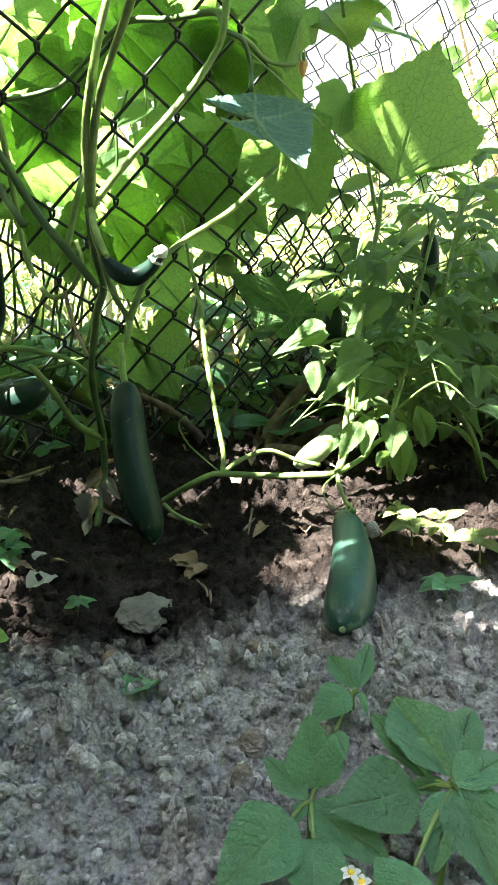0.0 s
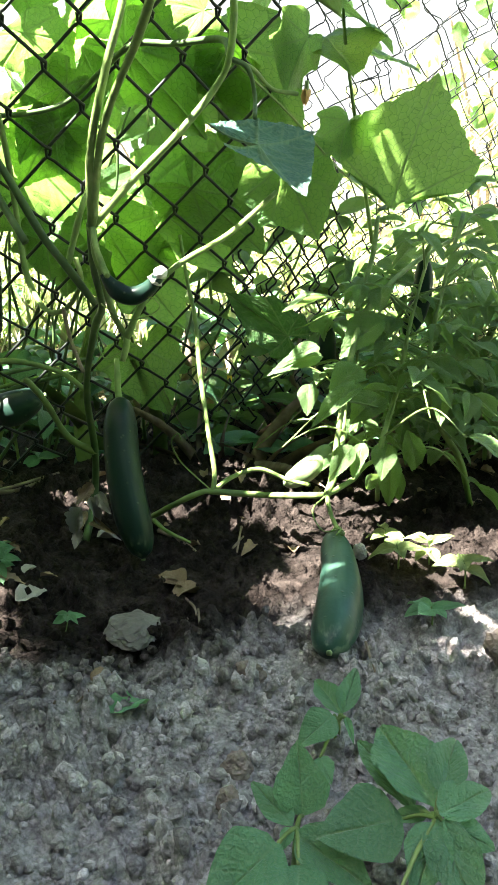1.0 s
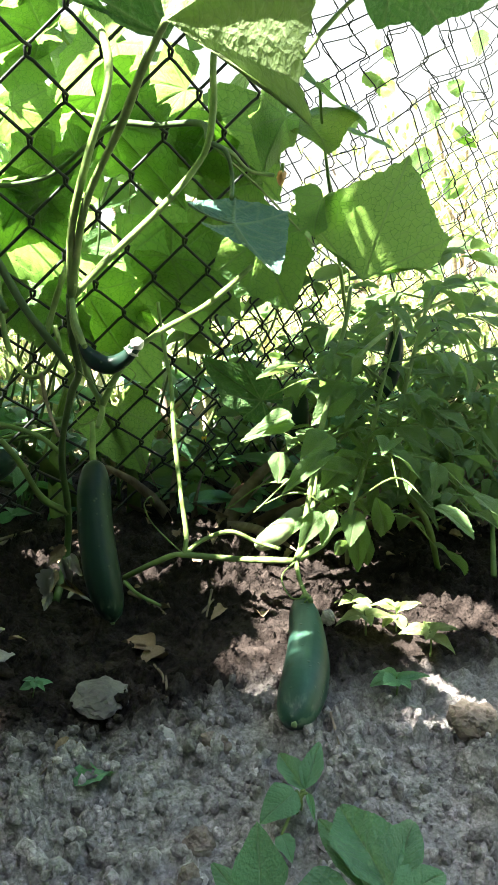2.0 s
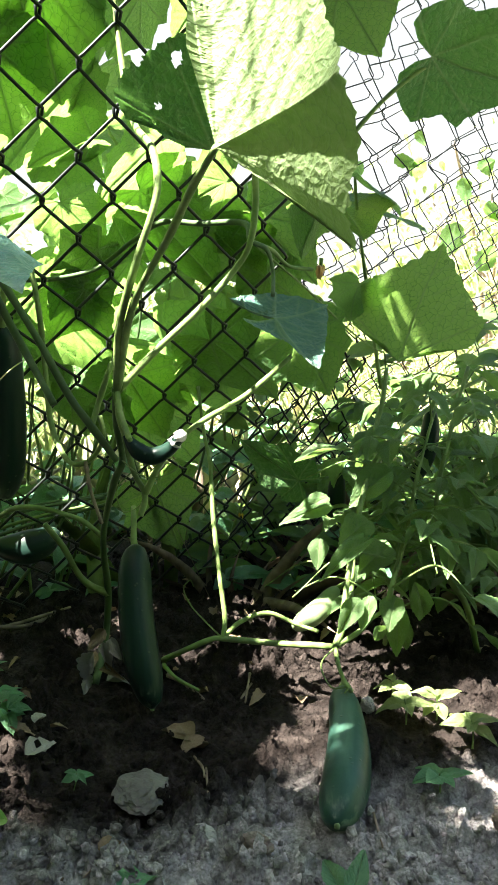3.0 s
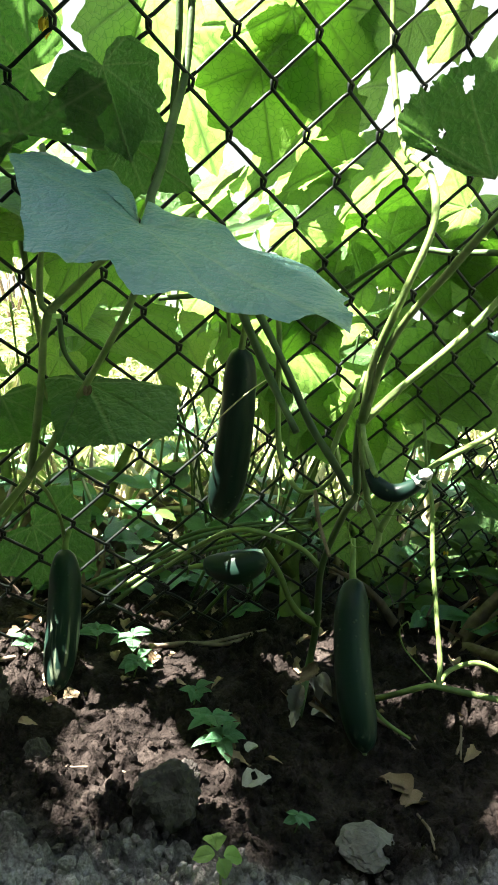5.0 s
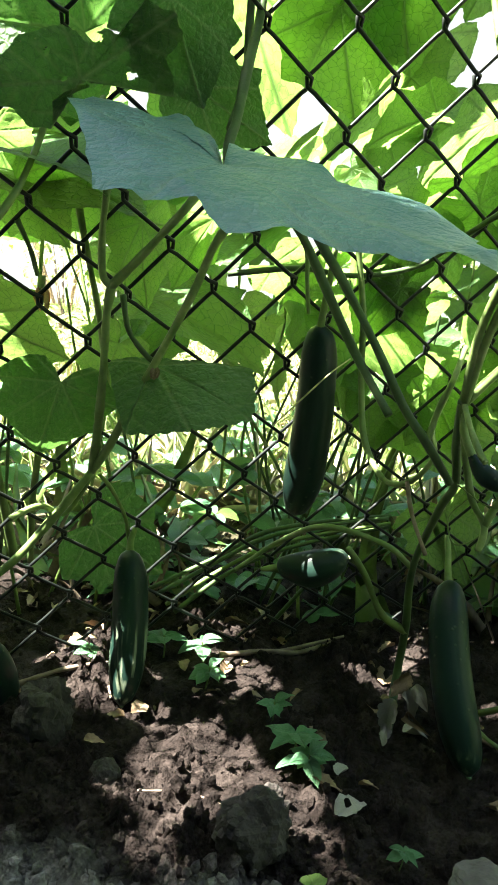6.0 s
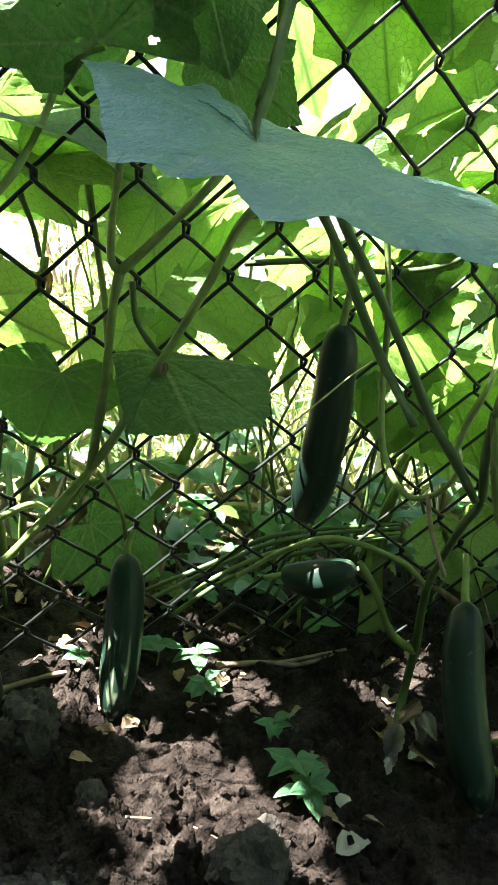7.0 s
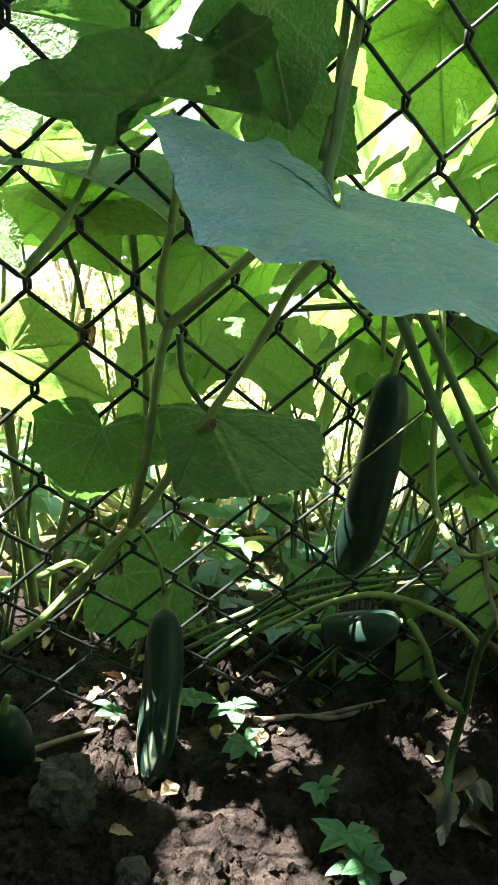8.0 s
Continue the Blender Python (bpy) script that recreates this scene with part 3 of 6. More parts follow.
def withered_leaf(base, tip, seed):
    """A dead leaf hanging crumpled from the stem."""
    b, t = Vector(base), Vector(tip)
    me = leaf_mesh("withered_leaf", OVATE_HALF if seed % 2 else TOOTHED_HALF, 400 + seed, 6, 2, 0.9, 0.5, 0.3, "toothed", 0.05, (0, 0.4), 0.03)
    part("withered_leaf", me, PALE_DRY if seed % 3 else DRY, vine, "crumpled withered leaf", leaf_pose(b, t, (0.3 * math.sin(seed * 2), -1, 0.4), (t - b).length * 0.55))


def twig(pts, r):
    pts = [(x, y, max(ground_height(x, y), ground_height(x + 0.004, y)) + r + 0.002) for x, y, z in pts]
    solo("twig", stem_mesh(pts, r, r * 0.7, 0.15, 6, 6), TWIG, None, "thin dry grey-brown twig on the soil", "twig", "twigs")


def seedling(place, size, label, seed):
    rnd = random.Random(seed + 50)
    p = Vector(place)
    ob = thing("seedling", p, label, "seedling", "seedlings")
    # seedlings in sun get a paler leaf, the light put into its colour
    pale = "yellow" in label or "sun" in label
    top = p + Vector((rnd.uniform(-0.2, 0.2), rnd.uniform(-0.2, 0.2), 1.1)) * size
    stem(ob, [p - Vector((0, 0, 0.004)), p.lerp(top, 0.5) + Vector((0.001, 0, 0)), top], size * 0.06, size * 0.04, STEM, sides=6)
    n = rnd.randint(4, 7)
    for k in range(n):
        a = k * 6.28 / n + rnd.uniform(-0.3, 0.3)
        base = p.lerp(top, rnd.uniform(0.6, 1.0))
        tip = base + Vector((math.cos(a), math.sin(a), rnd.uniform(-0.1, 0.5))) * size * rnd.uniform(0.9, 1.4)
        leaf(ob, base, tip, (0.2 * math.cos(a), 0.2 * math.sin(a) - 0.3, 1), size * rnd.uniform(0.6, 0.9), GRASS if pale else WEED_LEAF, k, OVAL_LEAVES)


def weed_flower(place):
    """A tiny white-rayed weed flower with a yellow eye on a thin stalk."""
    c = Vector(place)
    ob = thing("flower", (c.x, c.y, 0.0), "tiny white weed flower with a yellow centre", "flower", "weed flowers")
    stem(ob, [(c.x + 0.004, c.y + 0.003, -0.003), (c.x + 0.002, c.y + 0.001, c.z * 0.5), place], 0.0007, 0.0006, STEM, sides=6)
    eye = bmesh.new()
    bmesh.ops.create_icosphere(eye, subdivisions=2, radius=0.0016)
    part("eye", eye, YELLOW, ob, "", Matrix.Translation(c))
    for k in range(5):
        d = Vector((math.cos(k * 1.256), math.sin(k * 1.256), 0.25))
        part("petal", skinned(OVAL_LEAVES[k], WHITE_DRY), None, ob, "", leaf_pose(c + d * 0.001, c + d * 0.0042, (0, -0.3, 1), 0.0028))


def tomato_plant(pts, r, label, seed, n):
    """A main stem with side stalks, each with a row of toothed leaflets."""
    rnd = random.Random(seed)
    ob = thing("tomato_plant", pts[0], label, "plant", "tomato plants")
    line = spline(pts, 8)
    stem(ob, pts, r, r * 0.55, STEM)
    for k in range(n):
        s = 0.22 + 0.78 * k / n
        at = line[min(len(line) - 1, int(s * (len(line) - 1)))]
        a = k * 2.4 + rnd.uniform(-0.5, 0.5)
        ln = rnd.uniform(0.06, 0.13)
        out = Vector((math.cos(a), math.sin(a) * 0.8, rnd.uniform(-0.1, 0.6))).normalized()
        end = at + out * ln + Vector((0, 0, -0.25 * ln))
        mid = at + out * ln * 0.55 + Vector((0, 0, 0.08 * ln))
        stem(ob, [at, mid, end], 0.0016, 0.0009, STEM, name="stalk", sides=6)
        row = spline([at, mid, end], 4)
        side = out.cross(Vector((0, 0, 1))).normalized()
        for q, ps in enumerate((0.45, 0.7, 1.0)):
            b = row[int(ps * (len(row) - 1))]
            for sg in ((1, -1) if ps < 1 else (0,)):
                ll = rnd.uniform(0.026, 0.056) * (1.15 if sg == 0 else 0.85)
                dd = (out * (0.45 if sg else 1) + side * sg * 0.9 + Vector((0, 0, rnd.uniform(-0.7, 0.1)))).normalized()
                if in_gap(b + dd * ll * 0.5, 0.012) or ((b + dd * ll).x < 0.175 and b.z < 0.22):
                    continue
                leaf(ob, b, b + dd * ll, Vector((0, 0, 1)) + out * rnd.uniform(-0.3, 0.5), ll * rnd.uniform(0.55, 0.75), TOMATO_LEAF, rnd.randint(0, 4), TOMATO_LEAVES, "leaflet")


# places on the soil that the sun reaches through the foliage: centre and half widths
GAPS = [(0.105, 0.597, 0.036, 0.032), (0.300, 0.710, 0.055, 0.065), (-0.105, 0.508, 0.045, 0.024), (-0.190, 0.662, 0.072, 0.045), (-0.212, 0.555, 0.046, 0.085)]
# things that stand in the sun, with the width of the beam that reaches them
BEAMS = [(Vector((0.035, 0.47, 0.54)), 0.085), (Vector((-0.184, 0.813, 0.198)), 0.020), (Vector((-0.315, 0.735, 0.035)), 0.03),
         (Vector((0.234, 0.746, 0.071)), 0.045), (Vector((0.172, 0.713, 0.151)), 0.03), (Vector((0.146, 0.748, 0.074)), 0.02),
         (Vector((0.005, 0.659, 0.263)), 0.015)]


def in_gap(p, margin):
    g = Vector(p) - SUN * (p[2] / SUN.z)
    for c, r in BEAMS:
        d = Vector(p) - c
        if d.dot(SUN) > 0.02 and (d - SUN * d.dot(SUN)).length < r + margin:
            return True
    return any(((g.x - cx) / (rx + margin)) ** 2 + ((g.y - cy) / (ry + margin)) ** 2 < 1 for cx, cy, rx, ry in GAPS)


# ground: one sheet, fine near the bed, wide towards the horizon
def ground_height(x, y):
    near = max(0.0, 1 - math.hypot(x, y - 0.6) / 3.0)
    v = Vector((x, y, 0))
    h = 0.012 * noise.noise(v * 6) + 0.006 * noise.noise(v * 17)
    if near > 0.5:
        clump = max(0.0, 0.5 + 0.9 * noise.noise(v * 13 + Vector((5, 2, 0))) + 0.8 * noise.noise(v * 41))
        w = v + 0.006 * Vector((noise.noise(v * 60), noise.noise(v * 60 + Vector((9, 0, 0))), 0))
        for cell, high in ((52, 0.015), (110, 0.012)):
            d = noise.voronoi(w * cell)[0]
            h += high * max(0.0, 1 - 1.6 * d[0] ** 2) * clump * min(1.0, 4 * (d[1] - d[0]))
        h += 0.0045 * noise.noise(w * 38) + 0.003 * noise.noise(w * 85) + 0.0016 * noise.noise(w * 170)
    h -= 0.007
    return h * near + 0.25 * (1 - near) * noise.noise(v * 0.12) * min(1.0, max(0.0, math.hypot(x, y) - 4) / 10)


def axis(lo, hi, step, far):
    a = list(np.arange(lo, hi + 1e-6, step))
    g, up, down = step, [hi], [lo]
    while up[-1] < far:
        g *= 1.3
        up.append(up[-1] + g)
        down.append(down[-1] - g)
    return [float(v) for v in down[:0:-1] + a + up[1:]]


def make_ground():
    xs, ys = axis(-0.5, 0.5, 0.0027, 600), axis(0.2, 1.0, 0.0027, 600)
    verts = [(x, y, ground_height(x, y)) for y in ys for x in xs]
    w = len(xs)
    faces = [(r * w + c, r * w + c + 1, (r + 1) * w + c + 1, (r + 1) * w + c) for r in range(len(ys) - 1) for c in range(w - 1)]
    me = bpy.data.meshes.new("ground")
    me.from_pydata(verts, [], faces)
    me.polygons.foreach_set("use_smooth", [True] * len(me.polygons))
    me.materials.append(SOIL)
    return tagged(new("ground", me), "bare garden soil, damp dark bed and dry grey crust", "soil", kind="structure")


make_ground()

# chain-link fence, leaning over the bed
FO, FU, FV, FN = Vector((-0.119, 0.713, 0.530)), Vector((0.906, 0.395, 0.155)), Vector((0.026, -0.416, 0.909)), Vector((0.423, -0.819, -0.387))
MESH_W, MESH_H, WIRE_R = 0.0677, 0.0758, 0.0017


def wire_mesh(n0, n1, width, height, radius, seed, loose=0.0):
    """One zigzag wire that hooks into its neighbours left and right; local x across, y up, z out."""
    rnd = random.Random(seed)
    line, drift = [], 0.0
    for j in range(n0, n1):
        right = j % 2
        x = (width / 2 + 0.0016) if right else -0.0016
        y = j * height / 2
        s = 1 if right else -1
        jit = rnd.uniform(-0.0012, 0.0012)
        drift = 0.8 * drift + rnd.uniform(-loose, loose)
        x, y = x + drift, y + rnd.uniform(-loose, loose)
        z = 0.002 * s
        line += [Vector((x - s * 0.006, y - 0.0075, -z)), Vector((x + jit * 0.5, y - 0.003 + jit, -z * 0.6)), Vector((x + jit * 0.5, y + 0.003 + jit, z * 0.6)), Vector((x - s * 0.006, y + 0.0075, z))]
    bm = bmesh.new()
    tube(bm, line, radius, 6)
    return bm


def fence_panel(origin, u, v, i0, i1, j0, j1, label, width=MESH_W, height=MESH_H, radius=WIRE_R, bow=0.0, loose=0.0):
    fence = thing("chain_link_fence", origin, label, "fence")
    n = u.cross(v).normalized()
    for i in range(i0, i1):
        m = Matrix((u, v, n)).transposed().to_4x4()
        m.translation = origin + u * (i * width / 2) + n * (bow * ((i - i0) / (i1 - i0)) ** 2)
        if i % 2:
            m.translation = m.translation + v * (height / 2)
        bm = wire_mesh(j0, j1, width, height, radius, i, loose)
        part("wire", bm, WIRE, fence, "", m)
    return fence


fence_panel(FO, FU, FV, -20, 8, -16, 22, "black vinyl-coated chain-link fence leaning over the bed, vines through it")

# vines
vine = thing("cucumber_vine", (-0.048, 0.719, 0.052), "climbing cucumber vine with green ribbed stems on a chain-link fence", "vine", "cucumber vines")
runner = thing("cucumber_vine", (0.061, 0.749, 0.048), "cucumber runner creeping over the damp soil", "vine", "cucumber vines")
vine_two = thing("cucumber_vine", (-0.412, 0.683, 0.118), "cucumber vine with forked stems and drooping leaves", "vine", "cucumber vines")
vine_behind = thing("cucumber_vine", (-0.115, 0.920, 0.355), "sunlit cucumber leaves massed behind the fence", "vine", "cucumber vines")
# main vine: stems
stem(vine, [(-0.066, 0.772, -0.012), (-0.059, 0.820, 0.021), (-0.057, 0.807, 0.076), (-0.061, 0.766, 0.146), (-0.050, 0.723, 0.210), (-0.042, 0.707, 0.235), (-0.047, 0.691, 0.268), (-0.049, 0.677, 0.303)], 0.0048, 0.0040, DARK_STEM)
stem(vine, [(-0.047, 0.678, 0.301), (-0.046, 0.651, 0.353), (-0.033, 0.621, 0.406), (-0.019, 0.616, 0.457), (-0.024, 0.633, 0.493), (-0.041, 0.683, 0.524), (-0.056, 0.713, 0.598), (-0.067, 0.711, 0.694)], 0.0044, 0.0032, STEM)
stem(vine, [(-0.047, 0.678, 0.301), (-0.035, 0.636, 0.372), (-0.009, 0.576, 0.423), (0.004, 0.527, 0.450), (0.016, 0.489, 0.469)], 0.0042, 0.0032, STEM)
stem(vine, [(-0.047, 0.678, 0.301), (-0.015, 0.681, 0.337), (0.025, 0.688, 0.378), (0.053, 0.695, 0.413), (0.062, 0.691, 0.433), (0.065, 0.693, 0.464), (0.063, 0.689, 0.496), (0.068, 0.699, 0.558), (0.074, 0.707, 0.625), (0.071, 0.695, 0.700)], 0.0042, 0.0030, STEM)
stem(vine, [(0.062, 0.691, 0.433), (0.058, 0.720, 0.451), (0.020, 0.749, 0.451), (-0.014, 0.768, 0.452), (-0.042, 0.798, 0.435), (-0.081, 0.816, 0.406), (-0.135, 0.806, 0.393), (-0.184, 0.804, 0.396), (-0.245, 0.789, 0.386)], 0.0036, 0.0030, DARK_STEM)
stem(vine, [(0.062, 0.691, 0.433), (0.083, 0.707, 0.428), (0.102, 0.723, 0.416), (0.126, 0.735, 0.415)], 0.0026, 0.0022, STEM)
stem(vine, [(0.062, 0.691, 0.433), (0.078, 0.699, 0.427), (0.085, 0.705, 0.408), (0.082, 0.677, 0.388)], 0.0026, 0.0022, DARK_STEM)
stem(vine, [(0.062, 0.691, 0.433), (0.117, 0.737, 0.401), (0.183, 0.815, 0.361), (0.228, 0.872, 0.340), (0.244, 0.887, 0.335), (0.250, 0.898, 0.317)], 0.0013, 0.0010, STEM, name="tendril", label="pale thin tendril")
stem(vine, [(-0.049, 0.678, 0.301), (-0.033, 0.690, 0.233), (-0.021, 0.683, 0.210), (-0.024, 0.678, 0.191)], 0.0038, 0.0032, STEM)
stem(vine, [(-0.021, 0.683, 0.210), (-0.005, 0.688, 0.242), (0.022, 0.701, 0.270), (0.069, 0.725, 0.297), (0.112, 0.742, 0.334)], 0.0036, 0.0030, STEM)
stem(vine, [(-0.061, 0.766, 0.146), (-0.088, 0.767, 0.165), (-0.141, 0.773, 0.173), (-0.183, 0.828, 0.139), (-0.226, 0.863, 0.096)], 0.0036, 0.0030, STEM)
stem(vine, [(-0.057, 0.809, 0.072), (-0.082, 0.792, 0.093), (-0.101, 0.775, 0.133), (-0.118, 0.767, 0.158)], 0.0048, 0.0034, STEM)
stem(vine, [(-0.183, 0.694, 0.448), (-0.164, 0.697, 0.412), (-0.143, 0.697, 0.382), (-0.115, 0.696, 0.338), (-0.089, 0.694, 0.293), (-0.069, 0.692, 0.267), (-0.047, 0.700, 0.236)], 0.0048, 0.0040, DARK_STEM)
stem(vine, [(-0.069, 0.692, 0.267), (-0.063, 0.696, 0.291), (-0.055, 0.688, 0.317), (-0.047, 0.705, 0.341)], 0.0034, 0.0030, STEM)
stem(vine, [(-0.135, 0.758, 0.418), (-0.125, 0.765, 0.361), (-0.121, 0.781, 0.307), (-0.113, 0.774, 0.253), (-0.094, 0.748, 0.225), (-0.074, 0.732, 0.229), (-0.060, 0.716, 0.253), (-0.064, 0.716, 0.274)], 0.0036, 0.0028, STEM)
stem(vine, [(-0.077, 0.731, 0.229), (-0.071, 0.721, 0.204), (-0.059, 0.703, 0.177)], 0.0024, 0.0020, TWIG, name="dead_stem", label="dry brown withered stem")
stem(vine, [(-0.047, 0.678, 0.301), (-0.044, 0.659, 0.287), (-0.037, 0.646, 0.270), (-0.034, 0.638, 0.265)], 0.0028, 0.0032, STEM)
# runner along the ground and the thin upright shoot
stem(runner, [(0.003, 0.776, 0.013), (0.022, 0.751, 0.034), (0.048, 0.744, 0.049), (0.061, 0.749, 0.048), (0.111, 0.743, 0.046), (0.152, 0.726, 0.051), (0.165, 0.702, 0.060)], 0.0036, 0.0042, STEM)
stem(runner, [(0.061, 0.749, 0.048), (0.063, 0.760, 0.067), (0.057, 0.773, 0.104), (0.050, 0.804, 0.160), (0.046, 0.827, 0.210), (0.039, 0.845, 0.243), (0.031, 0.855, 0.291)], 0.0036, 0.0024, STEM)
stem(runner, [(0.061, 0.749, 0.048), (0.044, 0.763, 0.060), (0.029, 0.774, 0.073), (0.020, 0.758, 0.096), (0.026, 0.757, 0.106), (0.030, 0.762, 0.098)], 0.0011, 0.0008, STEM, name="tendril", label="pale thin tendril")
stem(runner, [(0.061, 0.749, 0.048), (0.084, 0.803, 0.044), (0.116, 0.817, 0.049), (0.147, 0.814, 0.038), (0.166, 0.786, 0.041)], 0.0034, 0.0030, STEM)
stem(runner, [(0.165, 0.702, 0.060), (0.185, 0.738, 0.085), (0.196, 0.777, 0.119), (0.207, 0.813, 0.158), (0.224, 0.855, 0.218), (0.246, 0.889, 0.272), (0.257, 0.917, 0.317)], 0.0042, 0.0030, STEM)
stem(runner, [(0.165, 0.702, 0.060), (0.197, 0.729, 0.066), (0.210, 0.729, 0.081), (0.238, 0.739, 0.089)], 0.0036, 0.0024, STEM)
stem(runner, [(0.165, 0.702, 0.060), (0.164, 0.682, 0.052), (0.165, 0.661, 0.046), (0.166, 0.637, 0.047)], 0.0026, 0.0028, STEM)
stem(runner, [(0.165, 0.702, 0.060), (0.145, 0.670, 0.057), (0.148, 0.638, 0.050), (0.161, 0.631, 0.054), (0.157, 0.625, 0.051)], 0.0010, 0.0008, STEM, name="tendril", label="pale thin tendril")
stem(runner, [(0.168, 0.706, 0.058), (0.208, 0.797, 0.194), (0.249, 0.845, 0.240), (0.326, 0.915, 0.281), (0.429, 1.002, 0.312)], 0.0040, 0.0034, STEM)
stem(runner, [(0.003, 0.764, 0.013), (0.016, 0.735, 0.012), (0.038, 0.725, 0.004)], 0.0028, 0.0020, STEM)
# second vine
stem(vine_two, [(-0.412, 0.683, 0.118), (-0.391, 0.691, 0.137), (-0.372, 0.701, 0.162), (-0.354, 0.705, 0.186), (-0.334, 0.709, 0.215)], 0.0046, 0.0044, STEM)
stem(vine_two, [(-0.334, 0.709, 0.215), (-0.327, 0.697, 0.251), (-0.319, 0.679, 0.303), (-0.314, 0.664, 0.343), (-0.309, 0.656, 0.365)], 0.0044, 0.0042, STEM)
stem(vine_two, [(-0.309, 0.656, 0.365), (-0.314, 0.650, 0.373), (-0.312, 0.638, 0.400), (-0.304, 0.618, 0.425), (-0.304, 0.618, 0.451), (-0.314, 0.632, 0.489)], 0.0036, 0.0030, STEM)
stem(vine_two, [(-0.309, 0.656, 0.365), (-0.289, 0.646, 0.383), (-0.269, 0.635, 0.402), (-0.251, 0.624, 0.419), (-0.241, 0.633, 0.436)], 0.0042, 0.0036, STEM)
stem(vine_two, [(-0.334, 0.709, 0.215), (-0.317, 0.699, 0.240), (-0.297, 0.686, 0.276), (-0.271, 0.671, 0.323), (-0.247, 0.651, 0.366), (-0.230, 0.637, 0.401), (-0.211, 0.631, 0.423)], 0.0044, 0.0038, STEM)
stem(vine_two, [(-0.330, 0.717, 0.212), (-0.322, 0.728, 0.198), (-0.317, 0.757, 0.168), (-0.316, 0.776, 0.137)], 0.0022, 0.0024, STEM)
stem(vine_two, [(-0.221, 0.605, 0.467), (-0.221, 0.648, 0.505), (-0.222, 0.657, 0.537), (-0.223, 0.663, 0.574), (-0.225, 0.652, 0.647)], 0.0036, 0.0034, DARK_STEM)
stem(vine_two, [(-0.186, 0.723, 0.435), (-0.175, 0.730, 0.407), (-0.172, 0.734, 0.382), (-0.169, 0.742, 0.357)], 0.0022, 0.0022, STEM)
stem(vine_two, [(-0.204, 0.681, 0.453), (-0.187, 0.702, 0.428), (-0.174, 0.718, 0.409), (-0.151, 0.712, 0.368), (-0.128, 0.706, 0.328), (-0.100, 0.679, 0.287)], 0.0048, 0.0044, DARK_STEM)
stem(vine_two, [(-0.375, 0.640, 0.406), (-0.373, 0.661, 0.387), (-0.371, 0.671, 0.369)], 0.0026, 0.0022, DARK_STEM)
stem(vine_two, [(-0.305, 0.673, 0.360), (-0.300, 0.676, 0.334), (-0.287, 0.678, 0.317), (-0.278, 0.680, 0.310)], 0.0030, 0.0026, DARK_STEM)
stem(vine_two, [(-0.378, 0.586, 0.385), (-0.362, 0.604, 0.419), (-0.357, 0.626, 0.453), (-0.354, 0.632, 0.471)], 0.0036, 0.0030, STEM)
stem(vine_two, [(-0.385, 0.668, 0.180), (-0.372, 0.696, 0.185), (-0.358, 0.721, 0.175), (-0.334, 0.710, 0.213)], 0.0034, 0.0030, STEM)
stem(vine_two, [(-0.193, 0.766, 0.259), (-0.170, 0.747, 0.285), (-0.148, 0.745, 0.309), (-0.132, 0.768, 0.322)], 0.0009, 0.0007, STRAW, name="tendril", label="pale thin tendril across the fruit")
stem(vine, [(-0.042, 0.696, 0.237), (-0.022, 0.675, 0.227), (-0.002, 0.670, 0.231), (0.007, 0.672, 0.239), (-0.004, 0.662, 0.247), (-0.017, 0.675, 0.232)], 0.0008, 0.0006, STEM, name="tendril")
stem(vine, [(-0.033, 0.693, 0.228), (-0.046, 0.694, 0.211), (-0.040, 0.694, 0.191), (-0.025, 0.686, 0.199), (-0.019, 0.682, 0.215)], 0.0008, 0.0006, STEM, name="tendril")
stem(vine_two, [(-0.435, 0.681, 0.356), (-0.441, 0.722, 0.288), (-0.446, 0.775, 0.197), (-0.445, 0.823, 0.095)], 0.0052, 0.0056, STEM)
stem(vine_two, [(-0.406, 0.776, 0.212), (-0.423, 0.808, 0.152), (-0.432, 0.833, 0.089)], 0.0044, 0.0048, STEM)
stem(vine_two, [(-0.353, 0.698, 0.435), (-0.353, 0.731, 0.391), (-0.352, 0.767, 0.341), (-0.354, 0.811, 0.272)], 0.0036, 0.0036, STEM)
stem(vine_two, [(-0.310, 0.876, 0.054), (-0.250, 0.888, 0.093), (-0.205, 0.899, 0.120), (-0.152, 0.920, 0.134), (-0.073, 0.956, 0.143)], 0.0034, 0.0028, DARK_STEM)
stem(vine_two, [(-0.307, 0.913, 0.030), (-0.252, 0.922, 0.072), (-0.204, 0.933, 0.100), (-0.149, 0.954, 0.116), (-0.068, 0.990, 0.129)], 0.0034, 0.0028, STEM)
stem(vine_two, [(-0.296, 0.909, 0.024), (-0.250, 0.914, 0.066), (-0.203, 0.925, 0.094), (-0.149, 0.944, 0.112), (-0.069, 0.978, 0.128)], 0.0034, 0.0028, DARK_STEM)
stem(vine_two, [(-0.325, 0.908, 0.048), (-0.254, 0.925, 0.088), (-0.207, 0.936, 0.117), (-0.151, 0.959, 0.129), (-0.068, 0.999, 0.136)], 0.0034, 0.0028, DARK_STEM)
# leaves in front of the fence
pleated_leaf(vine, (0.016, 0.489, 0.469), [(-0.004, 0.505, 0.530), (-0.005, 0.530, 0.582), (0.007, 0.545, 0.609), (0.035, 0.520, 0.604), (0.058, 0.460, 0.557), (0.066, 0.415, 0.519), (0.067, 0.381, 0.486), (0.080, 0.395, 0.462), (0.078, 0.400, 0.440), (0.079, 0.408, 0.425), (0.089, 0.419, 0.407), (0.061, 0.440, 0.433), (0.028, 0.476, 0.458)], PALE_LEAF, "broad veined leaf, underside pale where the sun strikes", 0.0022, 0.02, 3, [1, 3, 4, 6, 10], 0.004)
